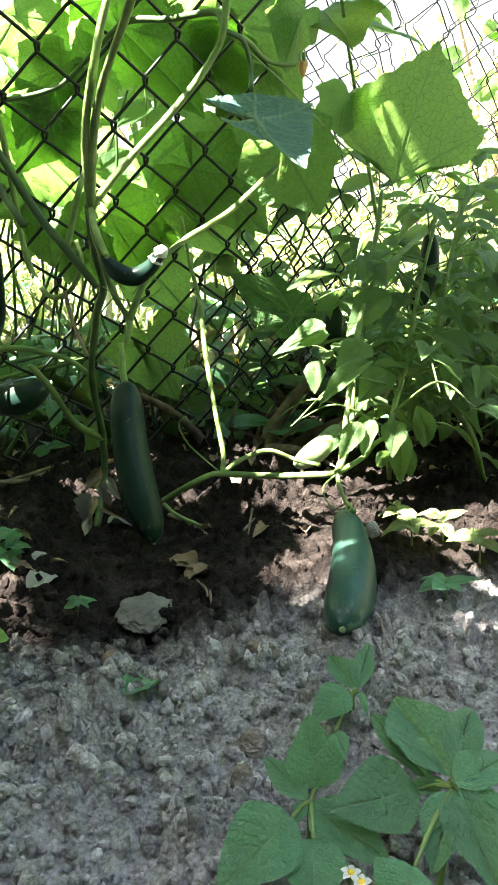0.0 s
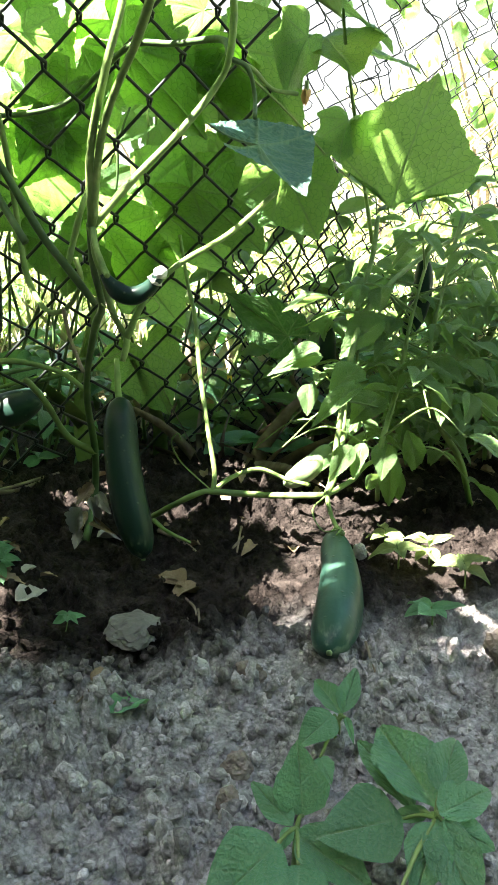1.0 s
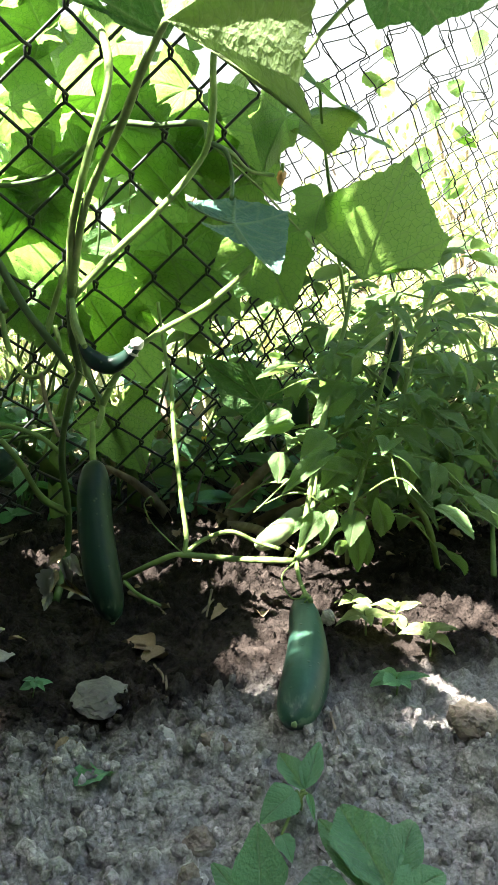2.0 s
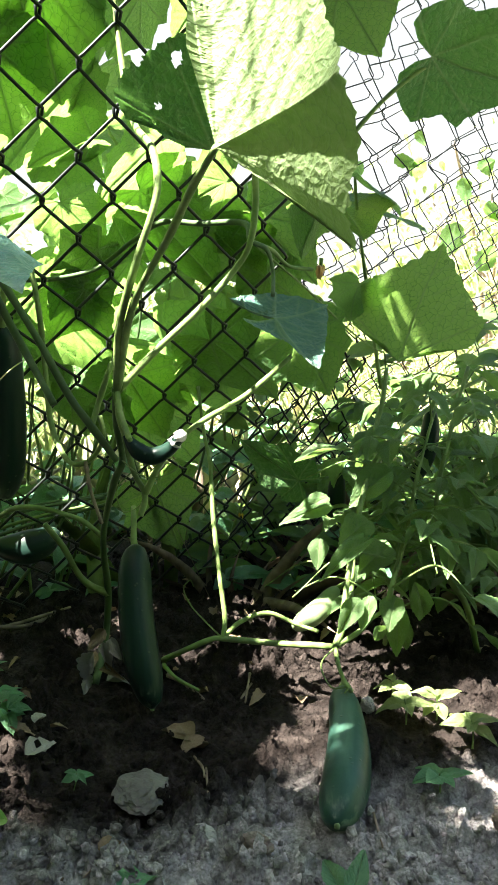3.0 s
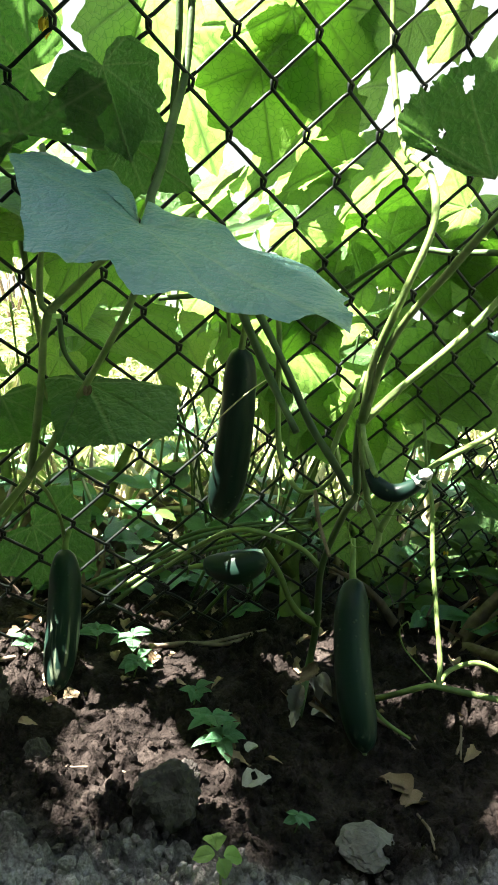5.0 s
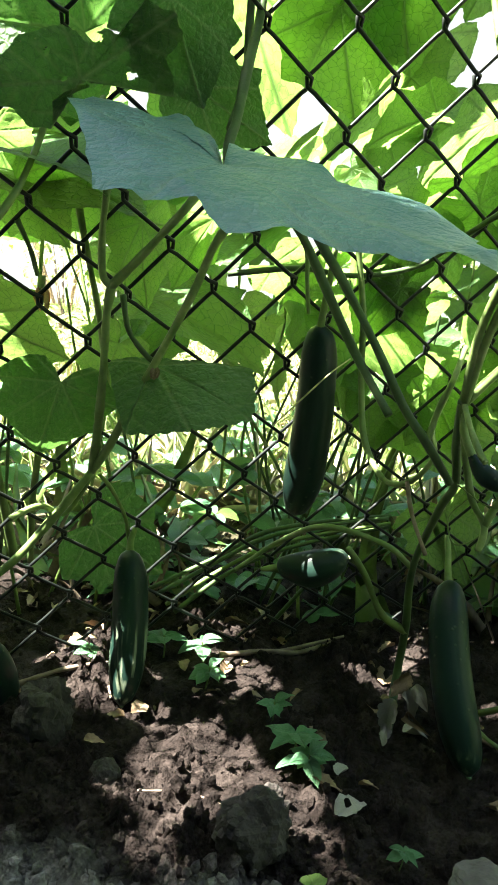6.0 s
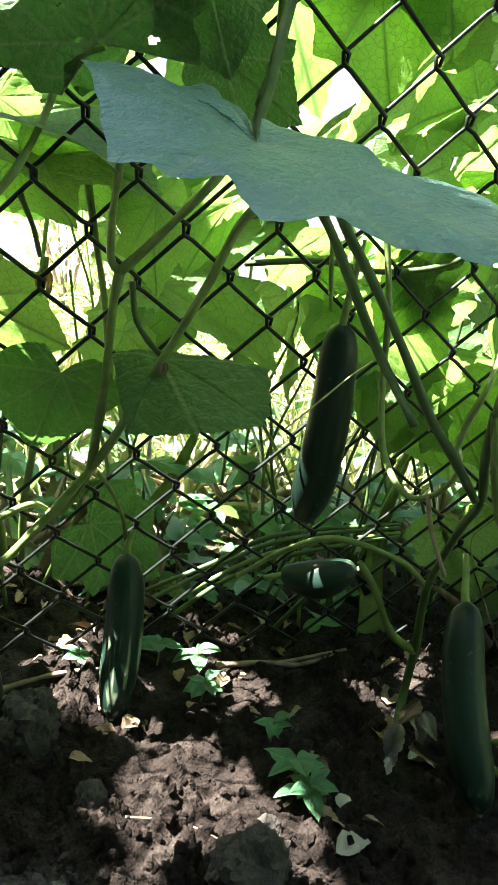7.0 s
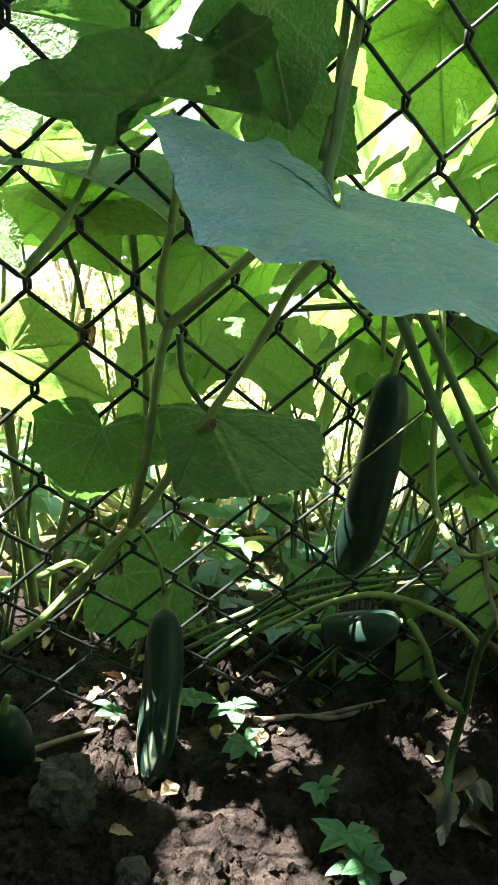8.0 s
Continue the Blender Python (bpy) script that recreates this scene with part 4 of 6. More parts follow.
pleated_leaf(vine, (0.023, 0.632, 0.494), [(0.002, 0.631, 0.495), (-0.015, 0.630, 0.501), (-0.027, 0.628, 0.510), (-0.044, 0.627, 0.511), (-0.054, 0.623, 0.527), (-0.046, 0.619, 0.543), (-0.033, 0.617, 0.554), (-0.015, 0.614, 0.566), (0.003, 0.611, 0.574), (0.032, 0.613, 0.569), (0.043, 0.623, 0.529)], DIM_LEAF, "dark leaf with light behind it, close to the fence", 0.0012, 0.0, 4, [1, 4, 7, 10], 0.006, 0.52)
pleated_leaf(vine, (0.087, 0.688, 0.369), [(0.081, 0.700, 0.376), (0.045, 0.694, 0.385), (0.091, 0.721, 0.393), (0.139, 0.716, 0.384), (0.121, 0.649, 0.329), (0.096, 0.665, 0.351), (0.057, 0.670, 0.368)], DULL_SHEEN_LEAF, "drooping dark leaf, bluish sky sheen put into its colour", 0.0030, 0.06, 5)
pleated_leaf(runner, (0.269, 0.911, 0.324), [(0.250, 0.904, 0.344), (0.208, 0.897, 0.365), (0.191, 0.888, 0.390), (0.208, 0.881, 0.410), (0.252, 0.873, 0.432), (0.294, 0.864, 0.459), (0.330, 0.880, 0.414), (0.350, 0.889, 0.386), (0.366, 0.892, 0.378), (0.350, 0.904, 0.345), (0.309, 0.906, 0.340)], VINE_LEAF, "large flat green leaf with light passing through", 0.0012, 0.0, 7, [2, 5, 8], 0.006)
leaf(vine, (0.126, 0.798, 0.359), (0.165, 0.823, 0.298), (0.176, 0.984, 0.030), 0.082, VINE_LEAF, 3)
leaf(vine, (0.156, 0.897, 0.182), (0.084, 0.862, 0.230), (-0.134, -0.985, 0.109), 0.049, DIM_LEAF, 4)
pleated_leaf(vine_two, (-0.203, 0.480, 0.423), [(-0.209, 0.493, 0.428), (-0.225, 0.543, 0.451), (-0.244, 0.566, 0.463), (-0.256, 0.548, 0.457), (-0.270, 0.554, 0.461), (-0.292, 0.580, 0.474), (-0.306, 0.544, 0.462), (-0.270, 0.472, 0.428), (-0.245, 0.411, 0.400), (-0.222, 0.408, 0.396), (-0.202, 0.414, 0.396), (-0.185, 0.394, 0.385), (-0.168, 0.397, 0.385), (-0.141, 0.396, 0.380), (-0.114, 0.398, 0.378), (-0.098, 0.405, 0.378), (-0.083, 0.396, 0.373), (-0.081, 0.459, 0.398), (-0.100, 0.470, 0.405), (-0.136, 0.481, 0.414), (-0.164, 0.508, 0.429), (-0.183, 0.517, 0.435), (-0.208, 0.521, 0.440), (-0.204, 0.493, 0.428)], SKY_SHEEN_LEAF, "leaf held nearly level, sky sheen painted blue-green on its upper side", 0.0014, 0.0, 9, [2, 6, 9, 13, 16, 19], 0.008)
stem(vine_two, [(-0.207, 0.532, 0.417), (-0.215, 0.564, 0.448), (-0.215, 0.588, 0.469), (-0.216, 0.625, 0.511), (-0.214, 0.653, 0.555), (-0.215, 0.661, 0.606), (-0.218, 0.670, 0.664)], 0.0044, 0.0040, DARK_STEM, name="petiole")
pleated_leaf(vine_two, (-0.315, 0.589, 0.488), [(-0.310, 0.590, 0.484), (-0.335, 0.595, 0.476), (-0.338, 0.601, 0.460), (-0.354, 0.601, 0.461), (-0.363, 0.596, 0.470), (-0.382, 0.596, 0.472), (-0.405, 0.593, 0.479), (-0.395, 0.588, 0.491), (-0.380, 0.584, 0.497), (-0.364, 0.583, 0.499), (-0.351, 0.579, 0.510), (-0.323, 0.576, 0.516), (-0.310, 0.579, 0.509), (-0.297, 0.577, 0.515), (-0.287, 0.578, 0.512), (-0.271, 0.570, 0.529), (-0.253, 0.573, 0.523), (-0.249, 0.579, 0.511), (-0.259, 0.582, 0.502), (-0.255, 0.592, 0.481), (-0.275, 0.591, 0.483), (-0.296, 0.590, 0.486), (-0.309, 0.590, 0.486)], DIM_LEAF, "dark ragged leaf with small holes, hanging at the fence", 0.0012, 0.0, 6, [2, 6, 11, 16, 19], 0.006, 0.5)
leaf(vine_two, (-0.400, 0.836, 0.594), (-0.508, 0.792, 0.597), (0.3, -0.9, -0.1), 0.13, DIM_LEAF, 2)
pleated_leaf(vine_two, (-0.284, 0.697, 0.307), [(-0.292, 0.706, 0.309), (-0.320, 0.693, 0.307), (-0.288, 0.638, 0.259), (-0.240, 0.633, 0.267), (-0.199, 0.659, 0.275), (-0.207, 0.704, 0.310), (-0.276, 0.708, 0.310)], DIM_LEAF, "dark leaf sagging over a stem", 0.0030, 0.03, 11)
# three leaves added facing the sun, to shade the leaves below them
leaf(vine_two, (-0.433, 0.564, 0.662), (-0.318, 0.524, 0.642), SUN, 0.13, VINE_LEAF, 0)
leaf(vine_two, (-0.480, 0.594, 0.651), (-0.365, 0.554, 0.631), SUN, 0.13, VINE_LEAF, 0)
leaf(vine_two, (-0.406, 0.714, 0.451), (-0.291, 0.674, 0.431), SUN, 0.11, VINE_LEAF, 0)
leaf(vine_two, (-0.353, 0.681, 0.290), (-0.374, 0.690, 0.223), (0.478, -0.707, 0.521), 0.077, DIM_LEAF, 3)
leaf(vine_two, (-0.412, 0.653, 0.336), (-0.365, 0.716, 0.306), (-0.369, 0.927, -0.074), 0.068, VINE_LEAF, 4)
leaf(vine_two, (-0.247, 0.615, 0.494), (-0.207, 0.670, 0.474), (-0.232, 0.957, 0.171), 0.057, DIM_LEAF, 5)
leaf(vine_two, (-0.258, 0.579, 0.534), (-0.246, 0.619, 0.487), (-0.282, 0.934, 0.220), 0.065, DIM_LEAF, 6)
# three more added to shade two hanging cucumbers and the drooping leaf
leaf(vine_two, (-0.290, 0.760, 0.492), (-0.205, 0.742, 0.472), SUN, 0.10, VINE_LEAF, 2)
leaf(vine_two, (-0.500, 0.700, 0.410), (-0.420, 0.680, 0.400), SUN, 0.07, VINE_LEAF, 5)
leaf(vine, (-0.085, 0.635, 0.682), (-0.005, 0.610, 0.668), SUN, 0.085, VINE_LEAF, 3)
# growth on the far stretch of fence
stem(runner, [(0.169, 0.856, 0.543), (0.195, 0.877, 0.578), (0.235, 0.901, 0.622), (0.292, 0.933, 0.669), (0.383, 0.975, 0.732)], 0.0036, 0.0030, STEM)
leaf(runner, (0.280, 0.916, 0.666), (0.403, 0.950, 0.653), (0.337, 0.898, 0.285), 0.109, DIM_LEAF, 1)
leaf(runner, (0.355, 1.301, 0.630), (0.394, 1.312, 0.624), (0.277, 0.942, 0.191), 0.025, VINE_LEAF, 0, TOOTH_LEAVES)
leaf(runner, (0.426, 1.342, 0.622), (0.356, 1.292, 0.625), (0.286, 0.940, 0.187), 0.038, VINE_LEAF, 1, TOOTH_LEAVES)
leaf(runner, (0.500, 1.380, 0.622), (0.518, 1.395, 0.584), (0.345, 0.925, 0.161), 0.031, VINE_LEAF, 2, TOOTH_LEAVES)
leaf(runner, (0.513, 1.420, 0.553), (0.500, 1.431, 0.488), (0.338, 0.935, 0.105), 0.050, VINE_LEAF, 3, TOOTH_LEAVES)
leaf(runner, (0.566, 1.431, 0.588), (0.610, 1.450, 0.568), (0.379, 0.915, 0.138), 0.029, VINE_LEAF, 4, TOOTH_LEAVES)
leaf(runner, (0.563, 1.396, 0.658), (0.513, 1.373, 0.626), (0.361, 0.914, 0.185), 0.034, VINE_LEAF, 5, TOOTH_LEAVES)
leaf(runner, (0.386, 1.296, 0.674), (0.404, 1.303, 0.655), (0.290, 0.932, 0.217), 0.019, VINE_LEAF, 6, TOOTH_LEAVES)
leaf(runner, (0.631, 1.473, 0.568), (0.557, 1.408, 0.599), (0.381, 0.914, 0.141), 0.043, VINE_LEAF, 7, TOOTH_LEAVES)
leaf(runner, (0.592, 1.498, 0.474), (0.606, 1.468, 0.527), (0.377, 0.922, 0.087), 0.045, VINE_LEAF, 8, TOOTH_LEAVES)
leaf(runner, (0.360, 1.330, 0.574), (0.337, 1.320, 0.547), (0.258, 0.955, 0.144), 0.023, VINE_LEAF, 9, TOOTH_LEAVES)
leaf(runner, (0.299, 1.288, 0.597), (0.276, 1.253, 0.620), (0.224, 0.957, 0.186), 0.024, VINE_LEAF, 10, TOOTH_LEAVES)
leaf(runner, (0.569, 1.363, 0.734), (0.569, 1.371, 0.691), (0.378, 0.897, 0.229), 0.033, VINE_LEAF, 11, TOOTH_LEAVES)
# leaves behind the fence, turned towards the light
turned = random.Random(14)
glowing = [Vector((0.28, 0.885, 0.39)), Vector((0.22, 0.90, 0.38)), Vector((0.145, 0.81, 0.33))]


def back_leaf(base, tip, normal, width, kind):
    glowing.append(Vector(base).lerp(Vector(tip), 0.4))
    leaf(vine_behind, base, tip, Vector(normal) + SUN * turned.uniform(0.5, 1.5), width * turned.uniform(0.85, 1.0), VINE_LEAF, kind)


back_leaf((-0.125, 0.731, 0.641), (-0.110, 0.769, 0.550), (-0.060, 0.956, 0.289), 0.103, 0)
back_leaf((-0.082, 0.822, 0.598), (-0.189, 0.836, 0.503), (-0.076, 0.974, 0.214), 0.109, 1)
back_leaf((-0.080, 0.785, 0.525), (-0.145, 0.761, 0.503), (-0.053, 0.981, 0.185), 0.054, 2)
back_leaf((-0.017, 0.903, 0.550), (-0.098, 0.914, 0.489), (0.014, 0.986, 0.164), 0.092, 3)
back_leaf((-0.039, 0.761, 0.646), (-0.072, 0.779, 0.597), (0.019, 0.950, 0.312), 0.070, 4)
back_leaf((0.028, 0.890, 0.703), (-0.014, 0.893, 0.651), (0.081, 0.942, 0.325), 0.074, 5)
back_leaf((-0.245, 0.656, 0.616), (-0.283, 0.688, 0.534), (-0.265, 0.922, 0.283), 0.098, 6)
back_leaf((-0.240, 0.714, 0.603), (-0.206, 0.799, 0.511), (-0.192, 0.952, 0.237), 0.099, 7)
back_leaf((0.058, 0.932, 0.518), (-0.016, 0.915, 0.474), (0.097, 0.986, 0.136), 0.087, 8)
back_leaf((-0.024, 0.888, 0.470), (0.054, 0.976, 0.420), (0.091, 0.993, 0.081), 0.096, 9)
back_leaf((-0.136, 0.849, 0.378), (-0.066, 0.932, 0.306), (-0.034, 0.999, -0.030), 0.093, 10)
back_leaf((-0.065, 0.920, 0.384), (-0.126, 0.927, 0.328), (-0.027, 1.000, -0.014), 0.081, 11)
back_leaf((-0.007, 0.964, 0.329), (0.105, 1.071, 0.249), (0.116, 0.990, -0.078), 0.123, 12)
back_leaf((0.092, 1.021, 0.369), (0.033, 1.059, 0.275), (0.127, 0.991, -0.044), 0.117, 13)
back_leaf((-0.026, 1.018, 0.246), (0.045, 1.089, 0.172), (0.075, 0.986, -0.149), 0.103, 14)
back_leaf((-0.183, 0.811, 0.640), (-0.226, 0.834, 0.571), (-0.154, 0.950, 0.273), 0.076, 15)
back_leaf((-0.009, 0.985, 0.152), (0.016, 1.023, 0.072), (0.003, 0.982, -0.187), 0.098, 16)
back_leaf((-0.046, 0.924, 0.292), (-0.006, 0.975, 0.227), (-0.028, 0.999, -0.047), 0.103, 17)
back_leaf((0.047, 0.926, 0.339), (0.138, 1.002, 0.277), (0.096, 0.995, 0.004), 0.097, 18)
back_leaf((0.112, 0.947, 0.416), (0.159, 1.007, 0.342), (0.137, 0.988, 0.076), 0.082, 19)
back_leaf((0.045, 0.950, 0.466), (0.112, 1.008, 0.417), (0.079, 0.987, 0.138), 0.109, 20)
back_leaf((-0.092, 0.855, 0.388), (-0.131, 0.872, 0.337), (-0.127, 0.990, 0.067), 0.083, 21)
back_leaf((-0.044, 0.899, 0.425), (-0.100, 0.884, 0.396), (-0.080, 0.990, 0.118), 0.085, 22)
back_leaf((0.174, 0.951, 0.501), (0.136, 0.947, 0.444), (0.159, 0.972, 0.173), 0.098, 23)
back_leaf((-0.121, 0.884, 0.477), (-0.078, 0.922, 0.443), (-0.108, 0.980, 0.169), 0.078, 24)
back_leaf((-0.165, 0.735, 0.588), (-0.149, 0.777, 0.517), (0.020, 0.957, 0.290), 0.108, 25)
back_leaf((-0.355, 0.703, 0.448), (-0.328, 0.751, 0.402), (-0.278, 0.956, 0.097), 0.071, 26)
back_leaf((-0.393, 0.676, 0.438), (-0.367, 0.719, 0.401), (-0.348, 0.933, 0.091), 0.068, 27)
back_leaf((-0.303, 0.708, 0.417), (-0.305, 0.737, 0.353), (-0.223, 0.974, 0.034), 0.052, 28)
back_leaf((-0.079, 0.855, 0.428), (-0.135, 0.858, 0.361), (0.087, 0.995, 0.041), 0.073, 29)
back_leaf((-0.211, 0.850, 0.399), (-0.156, 0.890, 0.373), (-0.018, 0.999, 0.029), 0.064, 30)
back_leaf((-0.424, 0.702, 0.477), (-0.413, 0.729, 0.433), (-0.390, 0.910, 0.141), 0.061, 31)
back_leaf((-0.273, 0.859, 0.440), (-0.319, 0.879, 0.374), (-0.169, 0.984, 0.056), 0.070, 32)
# dimmer leaf copy, its shade put into the material
leaf(vine_behind, (-0.367, 0.834, 0.133), (-0.318, 0.883, 0.081), (-0.219, 0.919, -0.328), 0.093, DIM_LEAF, 3)
back_leaf((-0.115, 0.839, 0.578), (-0.072, 0.850, 0.550), (-0.090, 0.969, 0.231), 0.082, 35)
back_leaf((-0.123, 0.791, 0.516), (-0.074, 0.823, 0.502), (-0.102, 0.979, 0.179), 0.073, 36)
back_leaf((-0.039, 0.916, 0.499), (0.027, 0.990, 0.466), (0.008, 0.992, 0.127), 0.110, 37)
back_leaf((0.088, 0.939, 0.485), (0.174, 1.032, 0.435), (0.142, 0.985, 0.099), 0.102, 38)
back_leaf((-0.142, 0.727, 0.632), (-0.122, 0.783, 0.560), (-0.125, 0.952, 0.279), 0.110, 39)
back_leaf((0.142, 0.779, 0.675), (0.197, 0.825, 0.638), (0.226, 0.919, 0.322), 0.094, 40)
back_leaf((0.207, 0.877, 0.411), (0.194, 0.888, 0.372), (0.251, 0.968, 0.022), 0.087, 41)


def shades_glowing(c, reach):
    """Whether a leaf at c would keep the sun off one of the bright leaves behind the fence."""
    for g in glowing:
        d = c - g
        if d.dot(SUN) > 0.03 and (d - SUN * d.dot(SUN)).length < reach:
            return True
    return False


# cucumbers
cucumber((-0.159, 0.767, 0.347), (-0.170, 0.844, 0.166), 0.0185, "dark green cucumber hanging by its stalk against the fence", 0.004, CUC, stub=0.050)
cucumber((-0.312, 0.764, 0.134), (-0.303, 0.731, 0.004), 0.0165, "dark green cucumber with pale streaks, its end just off the soil", 0.003, CUC_STREAKED, stub=0.000)
cucumber((-0.030, 0.760, 0.140), (-0.008, 0.686, 0.008), 0.0175, "dark green cucumber hanging down to the soil", -0.006, CUC, stub=0.020)
cucumber((0.166, 0.670, 0.030), (0.123, 0.492, 0.019), 0.0188, "green cucumber with a narrow neck, lying on the soil, skin lightened for skylight", 0.007, CUC_SKYLIT, stub=0.000, neck=0.24)
cucumber((0.210, 0.893, 0.050), (0.150, 0.833, 0.026), 0.0125, "pale green cucumber lying half hidden under leaves", 0.004, PALE_FRUIT, stub=0.000)
# leaf added to keep the sun off the cucumber at the fence foot
leaf(vine_behind, (-0.340, 0.902, 0.359), (-0.210, 0.872, 0.329), SUN, 0.13, VINE_LEAF, 2)
cucumber((-0.184, 0.870, 0.101), (-0.116, 0.873, 0.117), 0.0210, "dark cucumber lying across the foot of the fence", 0.006, CUC, stub=0.000)
cucumber((-0.419, 0.711, 0.050), (-0.426, 0.766, -0.073), 0.0220, "dark cucumber hanging low beside the vine", 0.000, CUC, stub=0.000)
cucumber((0.201, 0.891, 0.194), (0.203, 0.901, 0.121), 0.0115, "small dark cucumber hanging among the leaves", 0.000, CUC, stub=0.000)
cucumber((0.310, 0.898, 0.271), (0.301, 0.912, 0.182), 0.0120, "slim young cucumber hanging among tomato stems", 0.006, CUC, stub=0.000)
young_cucumber([(-0.046, 0.678, 0.296), (-0.045, 0.674, 0.280), (-0.037, 0.669, 0.262), (-0.026, 0.668, 0.250), (-0.014, 0.669, 0.247), (-0.001, 0.664, 0.255), (0.009, 0.658, 0.269)], 0.0078)
# dried blossoms
blossom((0.134, 0.737, 0.420), 0.012, PETAL)
blossom((-0.369, 0.676, 0.361), 0.017, PETAL)
blossom((-0.278, 0.675, 0.308), 0.011, DRY)
blossom((-0.232, 0.695, 0.290), 0.012, DRY)
blossom((-0.244, 0.674, 0.527), 0.010, PETAL)
blossom((0.100, 0.984, 0.119), 0.009, YELLOW)
blossom((-0.315, 0.626, 0.577), 0.014, YELLOW)
# stones and clods
rock((-0.165, 0.559, 0.000), 0.048, 0.036, DARK_STONE, "dark rough clod of soil, half in sun", 1, "soil_clod")
rock((-0.016, 0.560, 0.000), 0.050, 0.011, STONE, "flat grey angular stone on damp soil", 2, "stone")
rock((0.031, 0.516, 0.000), 0.019, 0.003, PALE_STONE, "pale flat stone chip", 3, "stone")
rock((0.067, 0.494, 0.000), 0.021, 0.013, CLOD, "crumbled pale clod of dry soil", 4, "soil_clod")
rock((-0.034, 0.383, 0.000), 0.011, 0.009, PALE_STONE, "small pale stone chip", 5, "stone")
rock((-0.356, 0.685, 0.000), 0.052, 0.039, DARK_STONE, "dark rounded clod of damp soil", 6, "soil_clod")
rock((-0.287, 0.628, 0.000), 0.027, 0.017, DARK_STONE, "dark angular stone in shade", 7, "stone")
rock((-0.159, 0.636, 0.000), 0.020, 0.012, DARK_STONE, "small dark stone beside seedlings", 8, "stone")
rock((0.048, 0.403, 0.000), 0.017, 0.011, CLOD, "grey clod of dry soil", 9, "soil_clod")
rock((0.039, 0.372, 0.000), 0.014, 0.011, CLOD, "grey clod of dry soil", 10, "soil_clod")
rock((0.123, 0.520, 0.000), 0.017, 0.008, CLOD, "small grey stone at the tip of a cucumber", 11, "stone")
rock((0.198, 0.689, 0.000), 0.014, 0.011, PALE_STONE, "small pale stone beside a cucumber", 12, "stone")
rock((0.261, 0.495, 0.000), 0.034, 0.019, CLOD, "crusted clod of dry soil", 13, "soil_clod")
# dry leaves and twigs on the soil
fallen_leaf((-0.110, 0.626, 0.006), 0.022, 20, "PALE", 1)
fallen_leaf((-0.110, 0.614, 0.006), 0.024, 60, "PALE", 2)
fallen_leaf((-0.067, 0.855, 0.006), 0.030, 80, "DRY", 3)
fallen_leaf((-0.072, 0.782, 0.006), 0.035, 100, "DRY", 4)
fallen_leaf((-0.054, 0.763, 0.006), 0.022, 10, "PALE", 5)
fallen_leaf((0.019, 0.625, 0.006), 0.030, 30, "DRY", 6)
fallen_leaf((0.027, 0.635, 0.006), 0.030, 150, "DRY", 7)
fallen_leaf((0.077, 0.833, 0.006), 0.020, 50, "DRY", 8)
fallen_leaf((-0.029, 0.447, 0.006), 0.030, 20, "GREEN", 9)
fallen_leaf((-0.124, 0.655, 0.006), 0.022, 120, "DRY", 10)
fallen_leaf((-0.111, 0.664, 0.006), 0.018, 70, "PALE", 11)
fallen_leaf((0.028, 0.640, 0.006), 0.030, 140, "DRY", 12)
fallen_leaf((-0.044, 0.491, 0.006), 0.020, 20, "DRY", 13)
fallen_leaf((-0.288, 0.709, 0.006), 0.020, 60, "DRY", 14)
twig([(-0.234, 0.852, 0.006), (-0.191, 0.882, 0.006), (-0.157, 0.909, 0.006), (-0.117, 0.937, 0.006)], 0.0032)
twig([(-0.412, 0.747, 0.006), (-0.375, 0.779, 0.006), (-0.338, 0.812, 0.006)], 0.0030)
twig([(0.092, 0.761, 0.006), (0.081, 0.703, 0.006)], 0.0014)
twig([(0.037, 0.596, 0.006), (0.036, 0.557, 0.006)], 0.0012)
twig([(0.008, 0.772, 0.006), (0.027, 0.746, 0.006), (0.044, 0.722, 0.006)], 0.0022)
twig([(-0.062, 0.442, 0.006), (-0.067, 0.461, 0.006), (-0.053, 0.462, 0.006), (-0.042, 0.456, 0.006)], 0.0009)
twig([(0.155, 0.512, 0.006), (0.154, 0.481, 0.006)], 0.0012)
twig([(0.027, 0.601, 0.006), (0.033, 0.583, 0.006), (0.033, 0.561, 0.006)], 0.0012)
twig([(-0.258, 0.616, 0.006), (-0.217, 0.617, 0.006), (-0.164, 0.587, 0.006)], 0.0010)
twig([(0.077, 0.705, 0.006), (0.093, 0.752, 0.006)], 0.0014)
twig([(-0.234, 0.854, 0.006), (-0.183, 0.893, 0.006), (-0.109, 0.946, 0.006)], 0.0026)
# withered leaves caught at the foot of the vine
withered_leaf((-0.056, 0.742, 0.059), (-0.071, 0.728, 0.044), 0)
withered_leaf((-0.059, 0.742, 0.045), (-0.048, 0.728, 0.025), 1)
withered_leaf((-0.067, 0.742, 0.036), (-0.076, 0.728, 0.007), 2)
withered_leaf((-0.055, 0.742, 0.022), (-0.044, 0.728, 0.019), 3)
withered_leaf((-0.071, 0.742, 0.012), (-0.074, 0.728, -0.002), 4)
withered_leaf((-0.051, 0.742, 0.051), (-0.040, 0.728, 0.035), 5)
# low weeds
w = thing("weed", (0.107, 0.406, 0.000), "small leafy green weed on dry soil", "weed")
stem(w, [(0.107, 0.406, -0.004), (0.108, 0.404, 0.013), (0.107, 0.400, 0.026)], 0.0026, 0.0020, STEM)
stem(w, [(0.107, 0.400, 0.026), (0.108, 0.401, 0.030), (0.109, 0.401, 0.030)], 0.0014, 0.0011, STEM, name="petiole", sides=6)
